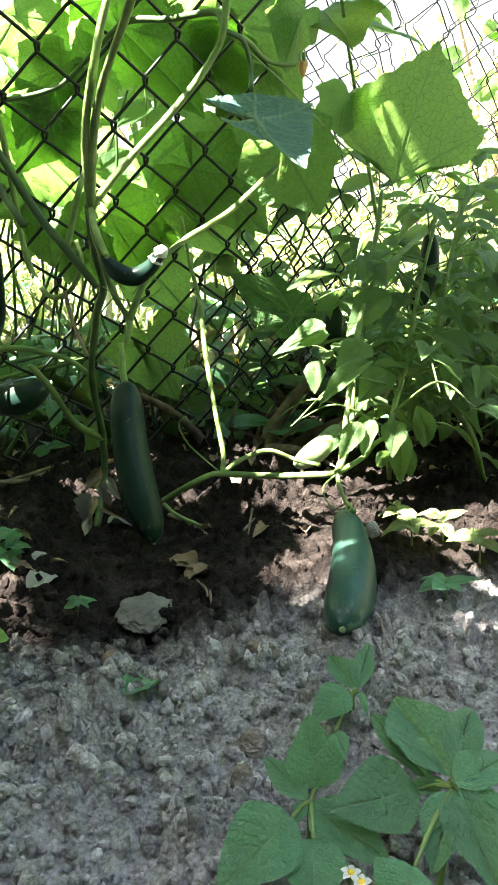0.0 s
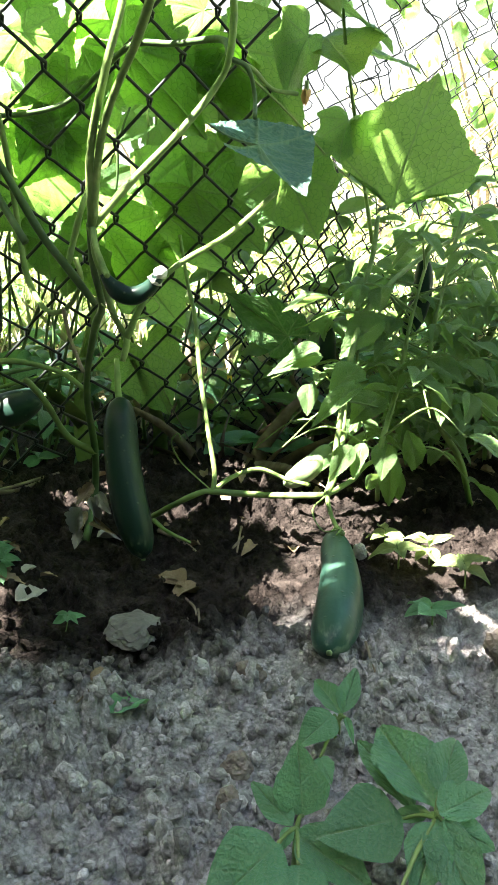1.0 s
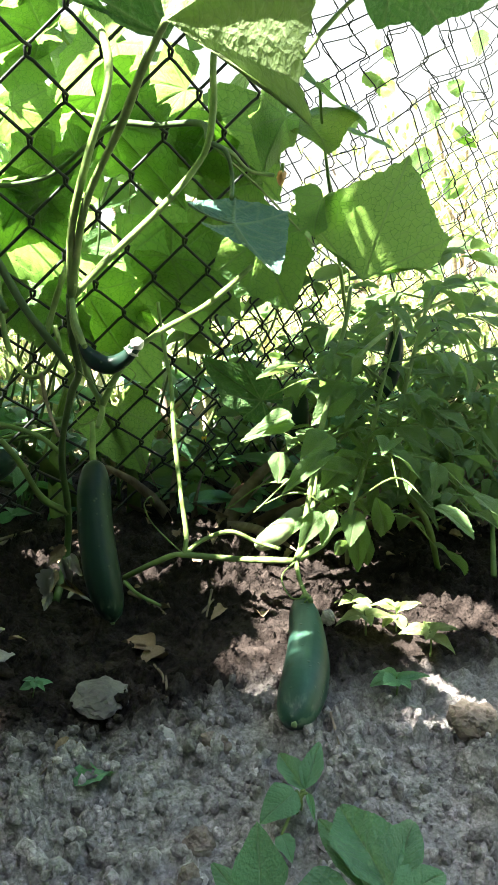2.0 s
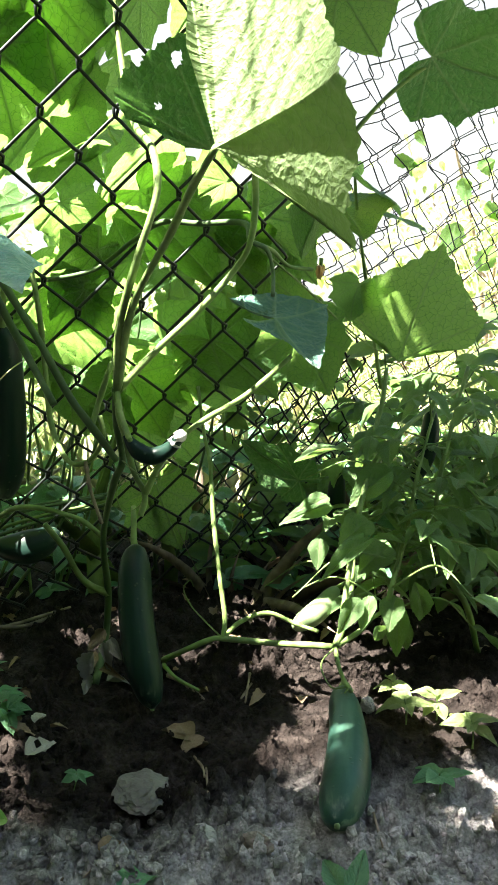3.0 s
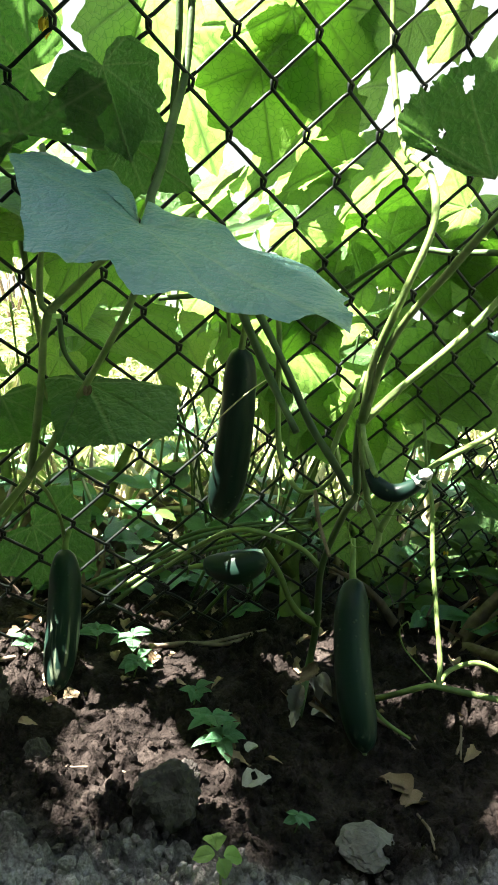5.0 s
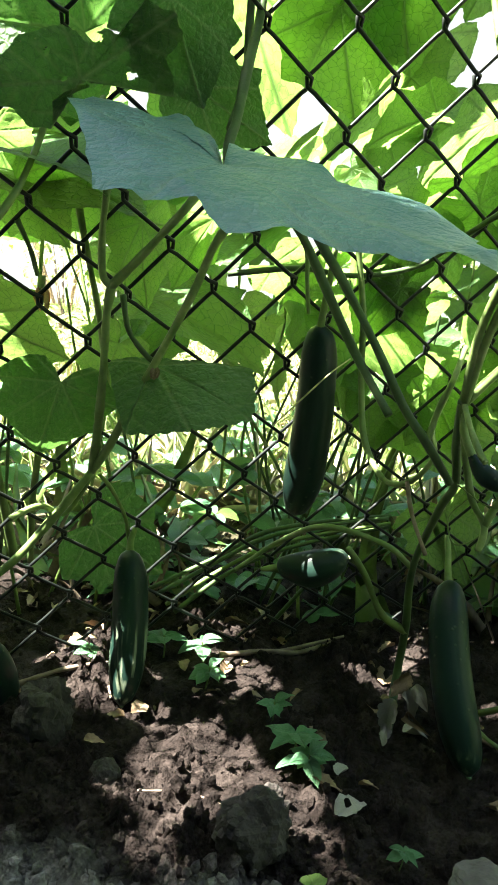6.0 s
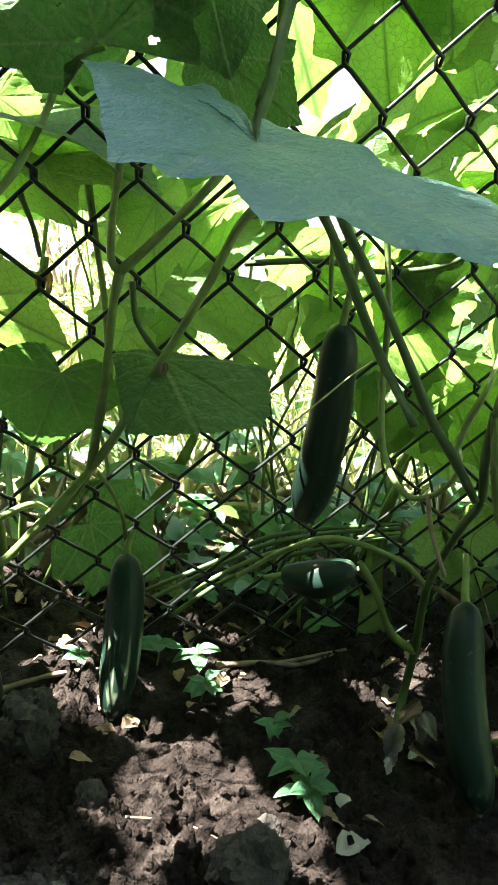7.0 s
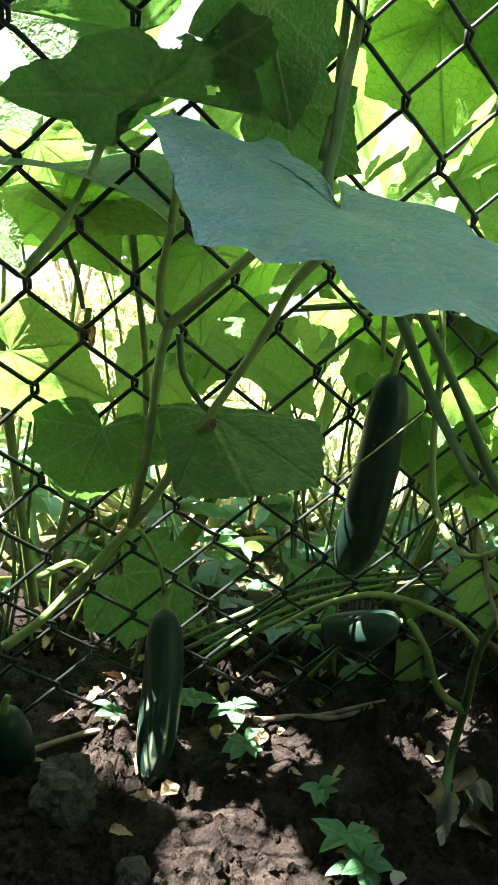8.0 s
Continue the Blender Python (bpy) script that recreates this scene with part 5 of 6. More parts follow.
leaf(w, (0.109, 0.401, 0.030), (0.100, 0.441, 0.034), (-0.128, -0.516, 0.847), 0.018, WEED_LEAF, 0, WEED_BLADES)
stem(w, [(0.107, 0.400, 0.026), (0.108, 0.401, 0.030), (0.110, 0.402, 0.030)], 0.0014, 0.0011, STEM, name="petiole", sides=6)
leaf(w, (0.110, 0.402, 0.030), (0.127, 0.436, 0.042), (-0.146, -0.515, 0.844), 0.015, WEED_LEAF, 1, WEED_BLADES)
stem(w, [(0.107, 0.400, 0.026), (0.105, 0.401, 0.030), (0.104, 0.401, 0.030)], 0.0014, 0.0011, STEM, name="petiole", sides=6)
leaf(w, (0.104, 0.401, 0.030), (0.081, 0.386, 0.024), (-0.117, -0.498, 0.859), 0.023, WEED_LEAF, 2, WEED_BLADES)
stem(w, [(0.107, 0.400, 0.026), (0.109, 0.399, 0.030), (0.111, 0.398, 0.030)], 0.0014, 0.0011, STEM, name="petiole", sides=6)
leaf(w, (0.111, 0.398, 0.030), (0.111, 0.379, 0.028), (-0.141, -0.494, 0.858), 0.005, WEED_LEAF, 3, WEED_BLADES)
stem(w, [(0.107, 0.400, 0.026), (0.100, 0.392, 0.022), (0.093, 0.383, 0.015)], 0.0014, 0.0011, STEM, name="petiole", sides=6)
leaf(w, (0.093, 0.383, 0.015), (0.095, 0.363, 0.015), (-0.120, -0.476, 0.871), 0.012, WEED_LEAF, 4, WEED_BLADES)
w = thing("weed", (0.062, 0.303, 0.000), "broad-leaved green weed with smooth oval leaves", "weed")
stem(w, [(0.062, 0.303, -0.004), (0.063, 0.301, 0.022), (0.062, 0.297, 0.045)], 0.0026, 0.0020, STEM)
stem(w, [(0.062, 0.297, 0.045), (0.064, 0.300, 0.048), (0.066, 0.303, 0.046)], 0.0014, 0.0011, STEM, name="petiole", sides=6)
leaf(w, (0.066, 0.303, 0.046), (0.064, 0.313, 0.078), (-0.100, -0.475, 0.874), 0.028, WEED_LEAF, 0, WEED_BLADES)
leaf(w, (0.060, 0.296, 0.046), (0.044, 0.326, 0.050), (-0.078, -0.466, 0.881), 0.015, WEED_LEAF, 1, WEED_BLADES)
stem(w, [(0.062, 0.297, 0.045), (0.057, 0.293, 0.046), (0.052, 0.289, 0.044)], 0.0014, 0.0011, STEM, name="petiole", sides=6)
leaf(w, (0.052, 0.289, 0.044), (0.017, 0.264, 0.036), (-0.054, -0.431, 0.901), 0.036, WEED_LEAF, 2, WEED_BLADES)
leaf(w, (0.061, 0.294, 0.044), (0.093, 0.270, 0.034), (-0.117, -0.429, 0.895), 0.026, WEED_LEAF, 3, WEED_BLADES)
stem(w, [(0.062, 0.297, 0.045), (0.061, 0.288, 0.044), (0.060, 0.280, 0.040)], 0.0014, 0.0011, STEM, name="petiole", sides=6)
leaf(w, (0.060, 0.280, 0.040), (0.055, 0.254, 0.030), (-0.089, -0.415, 0.906), 0.030, WEED_LEAF, 4, WEED_BLADES)
leaf(w, (0.059, 0.296, 0.046), (0.053, 0.287, 0.042), (-0.086, -0.446, 0.891), 0.007, WEED_LEAF, 5, WEED_BLADES)
w = thing("weed", (0.120, 0.284, 0.000), "broad-leaved green weed with veined pointed leaves", "weed")
stem(w, [(0.120, 0.284, -0.004), (0.121, 0.282, 0.031), (0.120, 0.278, 0.062)], 0.0026, 0.0020, STEM)
stem(w, [(0.120, 0.278, 0.062), (0.121, 0.281, 0.064), (0.122, 0.284, 0.062)], 0.0014, 0.0011, STEM, name="petiole", sides=6)
leaf(w, (0.122, 0.284, 0.062), (0.113, 0.351, 0.066), (-0.175, -0.473, 0.864), 0.035, WEED_LEAF, 0, WEED_BLADES)
stem(w, [(0.120, 0.278, 0.062), (0.115, 0.285, 0.058), (0.110, 0.292, 0.050)], 0.0014, 0.0011, STEM, name="petiole", sides=6)
leaf(w, (0.110, 0.292, 0.050), (0.069, 0.286, 0.050), (-0.137, -0.443, 0.886), 0.037, WEED_LEAF, 1, WEED_BLADES)
stem(w, [(0.120, 0.278, 0.062), (0.122, 0.283, 0.066), (0.125, 0.288, 0.066)], 0.0014, 0.0011, STEM, name="petiole", sides=6)
leaf(w, (0.125, 0.288, 0.066), (0.144, 0.318, 0.078), (-0.206, -0.464, 0.862), 0.020, WEED_LEAF, 2, WEED_BLADES)
stem(w, [(0.120, 0.278, 0.062), (0.120, 0.277, 0.066), (0.120, 0.275, 0.066)], 0.0014, 0.0011, STEM, name="petiole", sides=6)
leaf(w, (0.120, 0.275, 0.066), (0.153, 0.293, 0.066), (-0.212, -0.441, 0.872), 0.022, WEED_LEAF, 3, WEED_BLADES)
leaf(w, (0.119, 0.276, 0.062), (0.125, 0.234, 0.050), (-0.196, -0.409, 0.891), 0.024, WEED_LEAF, 4, WEED_BLADES)
leaf(w, (0.119, 0.275, 0.062), (0.102, 0.249, 0.048), (-0.176, -0.418, 0.891), 0.022, WEED_LEAF, 5, WEED_BLADES)
stem(w, [(0.120, 0.278, 0.062), (0.120, 0.276, 0.065), (0.121, 0.274, 0.064)], 0.0014, 0.0011, STEM, name="petiole", sides=6)
leaf(w, (0.121, 0.274, 0.064), (0.143, 0.264, 0.056), (-0.208, -0.423, 0.882), 0.018, WEED_LEAF, 6, WEED_BLADES)
stem(w, [(0.120, 0.278, 0.062), (0.107, 0.264, 0.058), (0.095, 0.250, 0.050)], 0.0014, 0.0011, STEM, name="petiole", sides=6)
leaf(w, (0.095, 0.250, 0.050), (0.082, 0.238, 0.040), (-0.144, -0.396, 0.907), 0.030, WEED_LEAF, 7, WEED_BLADES)
stem(w, [(0.120, 0.278, 0.062), (0.118, 0.287, 0.058), (0.117, 0.297, 0.050)], 0.0014, 0.0011, STEM, name="petiole", sides=6)
leaf(w, (0.117, 0.297, 0.050), (0.105, 0.361, 0.050), (-0.159, -0.471, 0.868), 0.019, WEED_LEAF, 8, WEED_BLADES)
stem(w, [(0.120, 0.278, 0.062), (0.120, 0.282, 0.061), (0.121, 0.287, 0.056)], 0.0014, 0.0011, STEM, name="petiole", sides=6)
leaf(w, (0.121, 0.287, 0.056), (0.104, 0.295, 0.050), (-0.171, -0.443, 0.880), 0.009, WEED_LEAF, 9, WEED_BLADES)
weed_flower((0.069, 0.250, 0.050))
weed_flower((0.072, 0.245, 0.050))
w = thing("seedling", (-0.120, 0.490, 0.000), "bright green clover-like seedling in sun", "weed")
stem(w, [(-0.116, 0.490, -0.003), (-0.118, 0.492, 0.014), (-0.120, 0.490, 0.028)], 0.0010, 0.0008, STEM)
leaf(w, (-0.122, 0.494, 0.030), (-0.129, 0.518, 0.030), (0.038, -0.402, 0.915), 0.017, CLOVER, 0, OVAL_LEAVES)
leaf(w, (-0.123, 0.490, 0.030), (-0.137, 0.487, 0.030), (0.042, -0.392, 0.919), 0.013, CLOVER, 1, OVAL_LEAVES)
leaf(w, (-0.117, 0.490, 0.030), (-0.104, 0.494, 0.030), (0.029, -0.395, 0.918), 0.014, CLOVER, 2, OVAL_LEAVES)
leaf(w, (-0.118, 0.487, 0.030), (-0.114, 0.477, 0.025), (0.032, -0.388, 0.921), 0.011, CLOVER, 3, OVAL_LEAVES)
seedling((-0.292, 0.845, 0.000), 0.022, "dark seedling in shade", 0)
seedling((-0.251, 0.845, 0.000), 0.020, "dark seedling in shade", 1)
seedling((-0.239, 0.795, 0.000), 0.018, "dark seedling in shade", 2)
seedling((-0.170, 0.747, 0.000), 0.014, "tiny seedling on damp soil", 3)
seedling((-0.137, 0.664, 0.000), 0.018, "low seedling beside a clod", 4)
seedling((-0.311, 1.005, 0.000), 0.020, "pale leafy weed in sun", 5)
seedling((-0.068, 0.573, 0.000), 0.010, "small round-leaved seedling on damp soil", 6)
seedling((0.231, 0.671, 0.000), 0.020, "yellowish weed in the sun", 7)
seedling((0.228, 0.713, 0.000), 0.018, "yellowish weed in the sun", 8)
seedling((0.279, 0.627, 0.000), 0.020, "yellowish weed in the sun", 9)
seedling((0.220, 0.550, 0.000), 0.018, "creeping green weed on dry soil", 10)
seedling((-0.359, 0.810, 0.000), 0.014, "dark seedling in shade", 11)
seedling((-0.149, 0.685, 0.000), 0.022, "low leafy seedling in shade", 12)
seedling((0.149, 1.020, 0.000), 0.022, "leafy seedling beside a runner", 13)
seedling((0.188, 1.071, 0.000), 0.020, "leafy seedling beside a runner", 14)
seedling((-0.133, 0.668, 0.000), 0.012, "small green seedling on soil", 15)
seedling((0.264, 0.679, 0.000), 0.020, "yellowish weed in the sun", 16)
# tomato plants
tomato_plant([(0.369, 0.835, -0.005), (0.344, 0.822, 0.057), (0.310, 0.817, 0.107), (0.312, 0.861, 0.171), (0.342, 0.909, 0.259), (0.367, 0.941, 0.321)], 0.0050, "bushy tomato plant with toothed leaves", 1, 18)
tomato_plant([(0.264, 0.858, -0.005), (0.222, 0.729, 0.093), (0.257, 0.796, 0.146), (0.274, 0.822, 0.212), (0.298, 0.852, 0.280)], 0.0040, "bushy tomato plant with toothed leaves", 2, 16)
tomato_plant([(0.443, 0.972, -0.005), (0.423, 0.941, 0.071), (0.394, 0.927, 0.173), (0.396, 0.965, 0.249)], 0.0040, "bushy tomato plant with toothed leaves", 3, 15)
tomato_plant([(0.369, 0.981, -0.005), (0.364, 0.961, 0.069), (0.388, 1.017, 0.131), (0.403, 1.033, 0.217)], 0.0040, "bushy tomato plant with toothed leaves", 4, 15)
tomato_plant([(0.430, 0.817, -0.005), (0.478, 0.947, 0.068), (0.472, 0.971, 0.165), (0.467, 0.997, 0.261)], 0.0040, "bushy tomato plant with toothed leaves", 5, 15)
tomato_plant([(0.259, 0.970, -0.005), (0.225, 0.850, 0.099), (0.237, 0.891, 0.155), (0.242, 0.907, 0.204)], 0.0030, "slender tomato plant with toothed leaves", 6, 14)
# leaflets that catch the sun at the runner's end
leaf(runner, (0.143, 0.703, 0.167), (0.138, 0.687, 0.144), (-0.287, -0.697, 0.658), 0.021, TOMATO_LEAF, 0, TOMATO_LEAVES, name="leaflet")
leaf(runner, (0.202, 0.737, 0.159), (0.150, 0.689, 0.151), (-0.315, -0.690, 0.652), 0.022, TOMATO_LEAF, 1, TOMATO_LEAVES, name="leaflet")
leaf(runner, (0.188, 0.705, 0.107), (0.162, 0.690, 0.085), (-0.306, -0.657, 0.689), 0.023, TOMATO_LEAF, 2, TOMATO_LEAVES, name="leaflet")
leaf(runner, (0.200, 0.711, 0.108), (0.185, 0.690, 0.084), (-0.320, -0.653, 0.687), 0.019, TOMATO_LEAF, 3, TOMATO_LEAVES, name="leaflet")
leaf(runner, (0.230, 0.730, 0.102), (0.218, 0.711, 0.077), (-0.341, -0.645, 0.684), 0.028, TOMATO_LEAF, 4, TOMATO_LEAVES, name="leaflet")
leaf(runner, (0.238, 0.739, 0.090), (0.232, 0.725, 0.037), (-0.342, -0.632, 0.695), 0.026, TOMATO_LEAF, 5, TOMATO_LEAVES, name="leaflet")
leaf(runner, (0.251, 0.735, 0.114), (0.279, 0.754, 0.052), (-0.366, -0.636, 0.680), 0.025, TOMATO_LEAF, 6, TOMATO_LEAVES, name="leaflet")
leaf(runner, (0.209, 0.720, 0.074), (0.223, 0.725, 0.052), (-0.329, -0.635, 0.699), 0.019, TOMATO_LEAF, 7, TOMATO_LEAVES, name="leaflet")
leaf(runner, (0.249, 0.755, 0.068), (0.253, 0.750, 0.033), (-0.348, -0.627, 0.697), 0.019, TOMATO_LEAF, 8, TOMATO_LEAVES, name="leaflet")
leaf(runner, (0.238, 0.802, 0.215), (0.190, 0.790, 0.189), (-0.341, -0.713, 0.612), 0.040, TOMATO_LEAF, 9, TOMATO_LEAVES, name="leaflet")
leaf(runner, (0.204, 0.756, 0.172), (0.171, 0.732, 0.161), (-0.322, -0.697, 0.641), 0.036, TOMATO_LEAF, 10, TOMATO_LEAVES, name="leaflet")
leaf(runner, (0.233, 0.774, 0.140), (0.198, 0.749, 0.129), (-0.336, -0.677, 0.655), 0.039, TOMATO_LEAF, 11, TOMATO_LEAVES, name="leaflet")
leaf(runner, (0.171, 0.784, 0.179), (0.121, 0.759, 0.179), (-0.284, -0.719, 0.635), 0.024, TOMATO_LEAF, 12, TOMATO_LEAVES, name="leaflet")
leaf(runner, (0.166, 0.778, 0.189), (0.133, 0.763, 0.183), (-0.288, -0.721, 0.630), 0.022, TOMATO_LEAF, 13, TOMATO_LEAVES, name="leaflet")


# second stretch of fence behind the corner, and a loose layer behind it
fence_panel(Vector((0.325, 1.223, 0.516)), Vector((0.93, 0.28, -0.2)).normalized(), Vector((0.2, -0.1, 0.97)).normalized(), -5, 16, -16, 12, "older chain-link fence running on past the corner", radius=0.0010, loose=0.007)
fence_panel(Vector((0.378, 1.365, 0.544)), Vector((0.95, 0.2, -0.13)).normalized(), Vector((0.12, 0.0, 0.99)).normalized(), -5, 16, -16, 12, "second layer of rusty chain-link mesh behind the fence", radius=0.0009, loose=0.012)
# crumpled end of the mesh, bunched up at the corner
fence_panel(Vector((0.114, 1.033, 0.263)), Vector((0.72, 0.66, -0.1)).normalized(), Vector((-0.12, -0.3, 0.93)).normalized(), 0, 10, -7, 3, "crumpled end of chain-link mesh bunched at the corner", width=0.05, height=0.07, radius=0.0015)


# leaves massed behind and above the fence, filling between the larger ones
def fence_point(i, j, off):
    return FO + FU * (i * MESH_W / 2) + FV * (j * MESH_H / 2) + FN * off


rnd = random.Random(21)
mass = thing("cucumber_vine", fence_point(0, -12, -0.2), "dense sunlit cucumber foliage climbing behind the fence", "vine", "cucumber vines")
count = 0
while count < 20:
    i, j, off = rnd.uniform(-22, 12), rnd.uniform(-8, 4), -rnd.uniform(0.08, 0.5)
    low = j < -1.5
    if low and rnd.random() < 0.72:
        continue
    if i < -1 and -7 < j < -2.0 and rnd.random() < 0.9:
        continue
    if i > 5 and rnd.random() < 0.75:
        continue
    b = fence_point(i, j, off)
    d = Vector((rnd.uniform(-0.8, 0.8), rnd.uniform(-0.5, 0.5), rnd.uniform(-1, -0.1))).normalized()
    ln = rnd.uniform(0.07, 0.13)
    if in_gap(b + d * ln * 0.4, 0.03) or shades_glowing(b + d * ln * 0.4, 0.05):
        continue
    leaf(mass, b, b + d * ln, Vector((rnd.uniform(-0.5, 0.5), rnd.uniform(-0.2, 0.9), rnd.uniform(0.3, 1))), ln * rnd.uniform(0.95, 1.25), VINE_LEAF, count, FAR_LEAVES)
    if count % 3 == 0:
        stem(mass, [b + Vector((rnd.uniform(-0.05, 0.05), 0.03, -rnd.uniform(0.1, 0.22))), b + Vector((0.01, 0.02, -0.05)), b], 0.003, 0.002, STEM, sides=6)
    count += 1

# lower growth in the shade behind the fence: leaves that droop and thin stems that cross
low = random.Random(9)
for k in range(90):
    b = fence_point(low.uniform(-6, 9), low.uniform(-10, -3.0), -low.uniform(0.07, 0.5))
    d = Vector((low.uniform(-0.8, 0.8), low.uniform(-0.5, 0.3), low.uniform(-1, -0.2))).normalized()
    ln = low.uniform(0.04, 0.085)
    if in_gap(b + d * ln * 0.4, 0.02) or b.z < 0.06:
        continue
    leaf(mass, b, b + d * ln, Vector((low.uniform(-0.6, 0.6), low.uniform(-0.4, 0.8), low.uniform(0.2, 1))), ln * low.uniform(0.9, 1.15), VINE_LEAF, k, FAR_LEAVES)
for k in range(34):
    b = fence_point(low.uniform(-12, 9), -12, -low.uniform(0.1, 0.3))
    b.z = -0.01
    t = b + Vector((low.uniform(-0.15, 0.15), low.uniform(-0.06, 0.06), low.uniform(0.3, 0.48)))
    stem(mass, [b, b.lerp(t, 0.4) + Vector((low.uniform(-0.04, 0.04), 0, 0)), b.lerp(t, 0.75) + Vector((low.uniform(-0.03, 0.03), 0.01, 0)), t], 0.003, 0.0018, DARK_STEM if k % 3 else STEM, sides=6)

# a roof of level leaves behind the fence: it takes the sun from above and shades the ground below
roof = random.Random(77)
for a in range(13):
    for b in range(9):
        x, y = -0.72 + 0.078 * a + roof.uniform(-0.03, 0.03), 0.74 + 0.078 * b + roof.uniform(-0.03, 0.03) + 0.2 * min(0.0, 0.078 * a - 0.5)
        c = Vector((x, y, 0.46 + 0.10 * (y - 0.7) + roof.uniform(-0.06, 0.10)))
        d = Vector((roof.uniform(-1, 1), roof.uniform(-1, 1), roof.uniform(-0.35, 0.05))).normalized()
        ln = roof.uniform(0.09, 0.13)
        if (c - FO).dot(FN) > -0.04 or in_gap(c + d * ln * 0.4, 0.055) or roof.random() < 0.3 or shades_glowing(c + d * ln * 0.4, 0.05):
            continue
        leaf(mass, c, c + d * ln, SUN + Vector((roof.uniform(-0.35, 0.35), roof.uniform(-0.5, 0.2), 0.1)), ln * roof.uniform(0.95, 1.2), VINE_LEAF, a + b, FAR_LEAVES)
        if (a + b) % 3 == 0:
            stem(mass, [c + Vector((roof.uniform(-0.06, 0.06), roof.uniform(-0.04, 0.04), -roof.uniform(0.15, 0.4))), c + Vector((0.01, 0.0, -0.06)), c], 0.003, 0.0022, STEM, sides=6)

# unseen foliage added along the top of the leaning fence, to shade the bed
crest = thing("added_vine_overhang", fence_point(0, 14, 0.05), "thick vine foliage added out of view over the fence top to shade the bed", "vine")
pieces = []
crest_rnd = random.Random(5)
while len(pieces) < 900:
    c = fence_point(crest_rnd.uniform(-36, 22), crest_rnd.uniform(6.5, 18), crest_rnd.uniform(-0.15, 0.08))
    at_leaves = c - SUN * ((c.z - 0.5) / SUN.z)
    if in_gap(c, 0.075) or c.z < 0.74 or (at_leaves - FO).dot(FN) < -0.02 or shades_glowing(c, 0.05):
        continue
    d = Vector((crest_rnd.uniform(-1, 1), crest_rnd.uniform(-1, 1), crest_rnd.uniform(-0.6, 0.1))).normalized()
    pieces.append(leaf_pose(c - d * 0.05, c + d * 0.06, SUN + Vector((crest_rnd.uniform(-0.5, 0.5), crest_rnd.uniform(-0.5, 0.5), 0.2)), 0.12))

# and its densest part, added where the bed has to be darkest
for a in range(19):
    for b in range(6):
        g = Vector((-0.62 + 0.048 * a + crest_rnd.uniform(-0.015, 0.015), 0.48 + 0.048 * b + crest_rnd.uniform(-0.015, 0.015), 0.0))
        c = g + SUN * crest_rnd.uniform(1.0, 1.25)
        if in_gap(c, 0.07) or shades_glowing(c, 0.04):
            continue
        d = Vector((crest_rnd.uniform(-1, 1), crest_rnd.uniform(-1, 1), crest_rnd.uniform(-0.4, 0.1))).normalized()
        pieces.append(leaf_pose(c - d * 0.05, c + d * 0.06, SUN + Vector((crest_rnd.uniform(-0.3, 0.3), crest_rnd.uniform(-0.3, 0.3), 0.1)), 0.12))

# more added over the corner, the tomato plants and single things, to shade them
for a in range(9):
    for b in range(14):
        g = Vector((0.22 + 0.05 * a + crest_rnd.uniform(-0.015, 0.015), 0.80 + 0.05 * b + crest_rnd.uniform(-0.015, 0.015), 0.05))
        c = g + SUN * crest_rnd.uniform(1.05, 1.3)
        if in_gap(c, 0.06) or shades_glowing(c, 0.045):
            continue
        d = Vector((crest_rnd.uniform(-1, 1), crest_rnd.uniform(-1, 1), crest_rnd.uniform(-0.4, 0.1))).normalized()
        pieces.append(leaf_pose(c - d * 0.05, c + d * 0.06, SUN + Vector((crest_rnd.uniform(-0.3, 0.3), crest_rnd.uniform(-0.3, 0.3), 0.1)), 0.12))
for g, turn, far in ((Vector((-0.160, 0.557, 0.02)), 0.5, 1.12), (Vector((0.185, 0.660, 0.03)), 1.6, 1.16), (Vector((-0.356, 0.685, 0.02)), 2.5, 1.2), (Vector((0.195, 0.585, 0.03)), 1.7, 1.02), (Vector((0.085, 0.700, 0.02)), 0.6, 1.1), (Vector((0.028, 0.610, 0.02)), 1.5, 1.15),
                     (Vector((-0.325, 0.585, 0.02)), 1.3, 1.15), (Vector((-0.335, 0.500, 0.02)), 0.7, 1.2), (Vector((-0.150, 0.900, 0.13)), 0.0, 1.0)):
    d = Vector((math.cos(turn), math.sin(turn), -0.1))
    pieces.append(leaf_pose(g + SUN * far - d * 0.045, g + SUN * far + d * 0.05, SUN, 0.085))

# unseen tree added beside the bed to shade the ground in front of it
branch_pieces = []
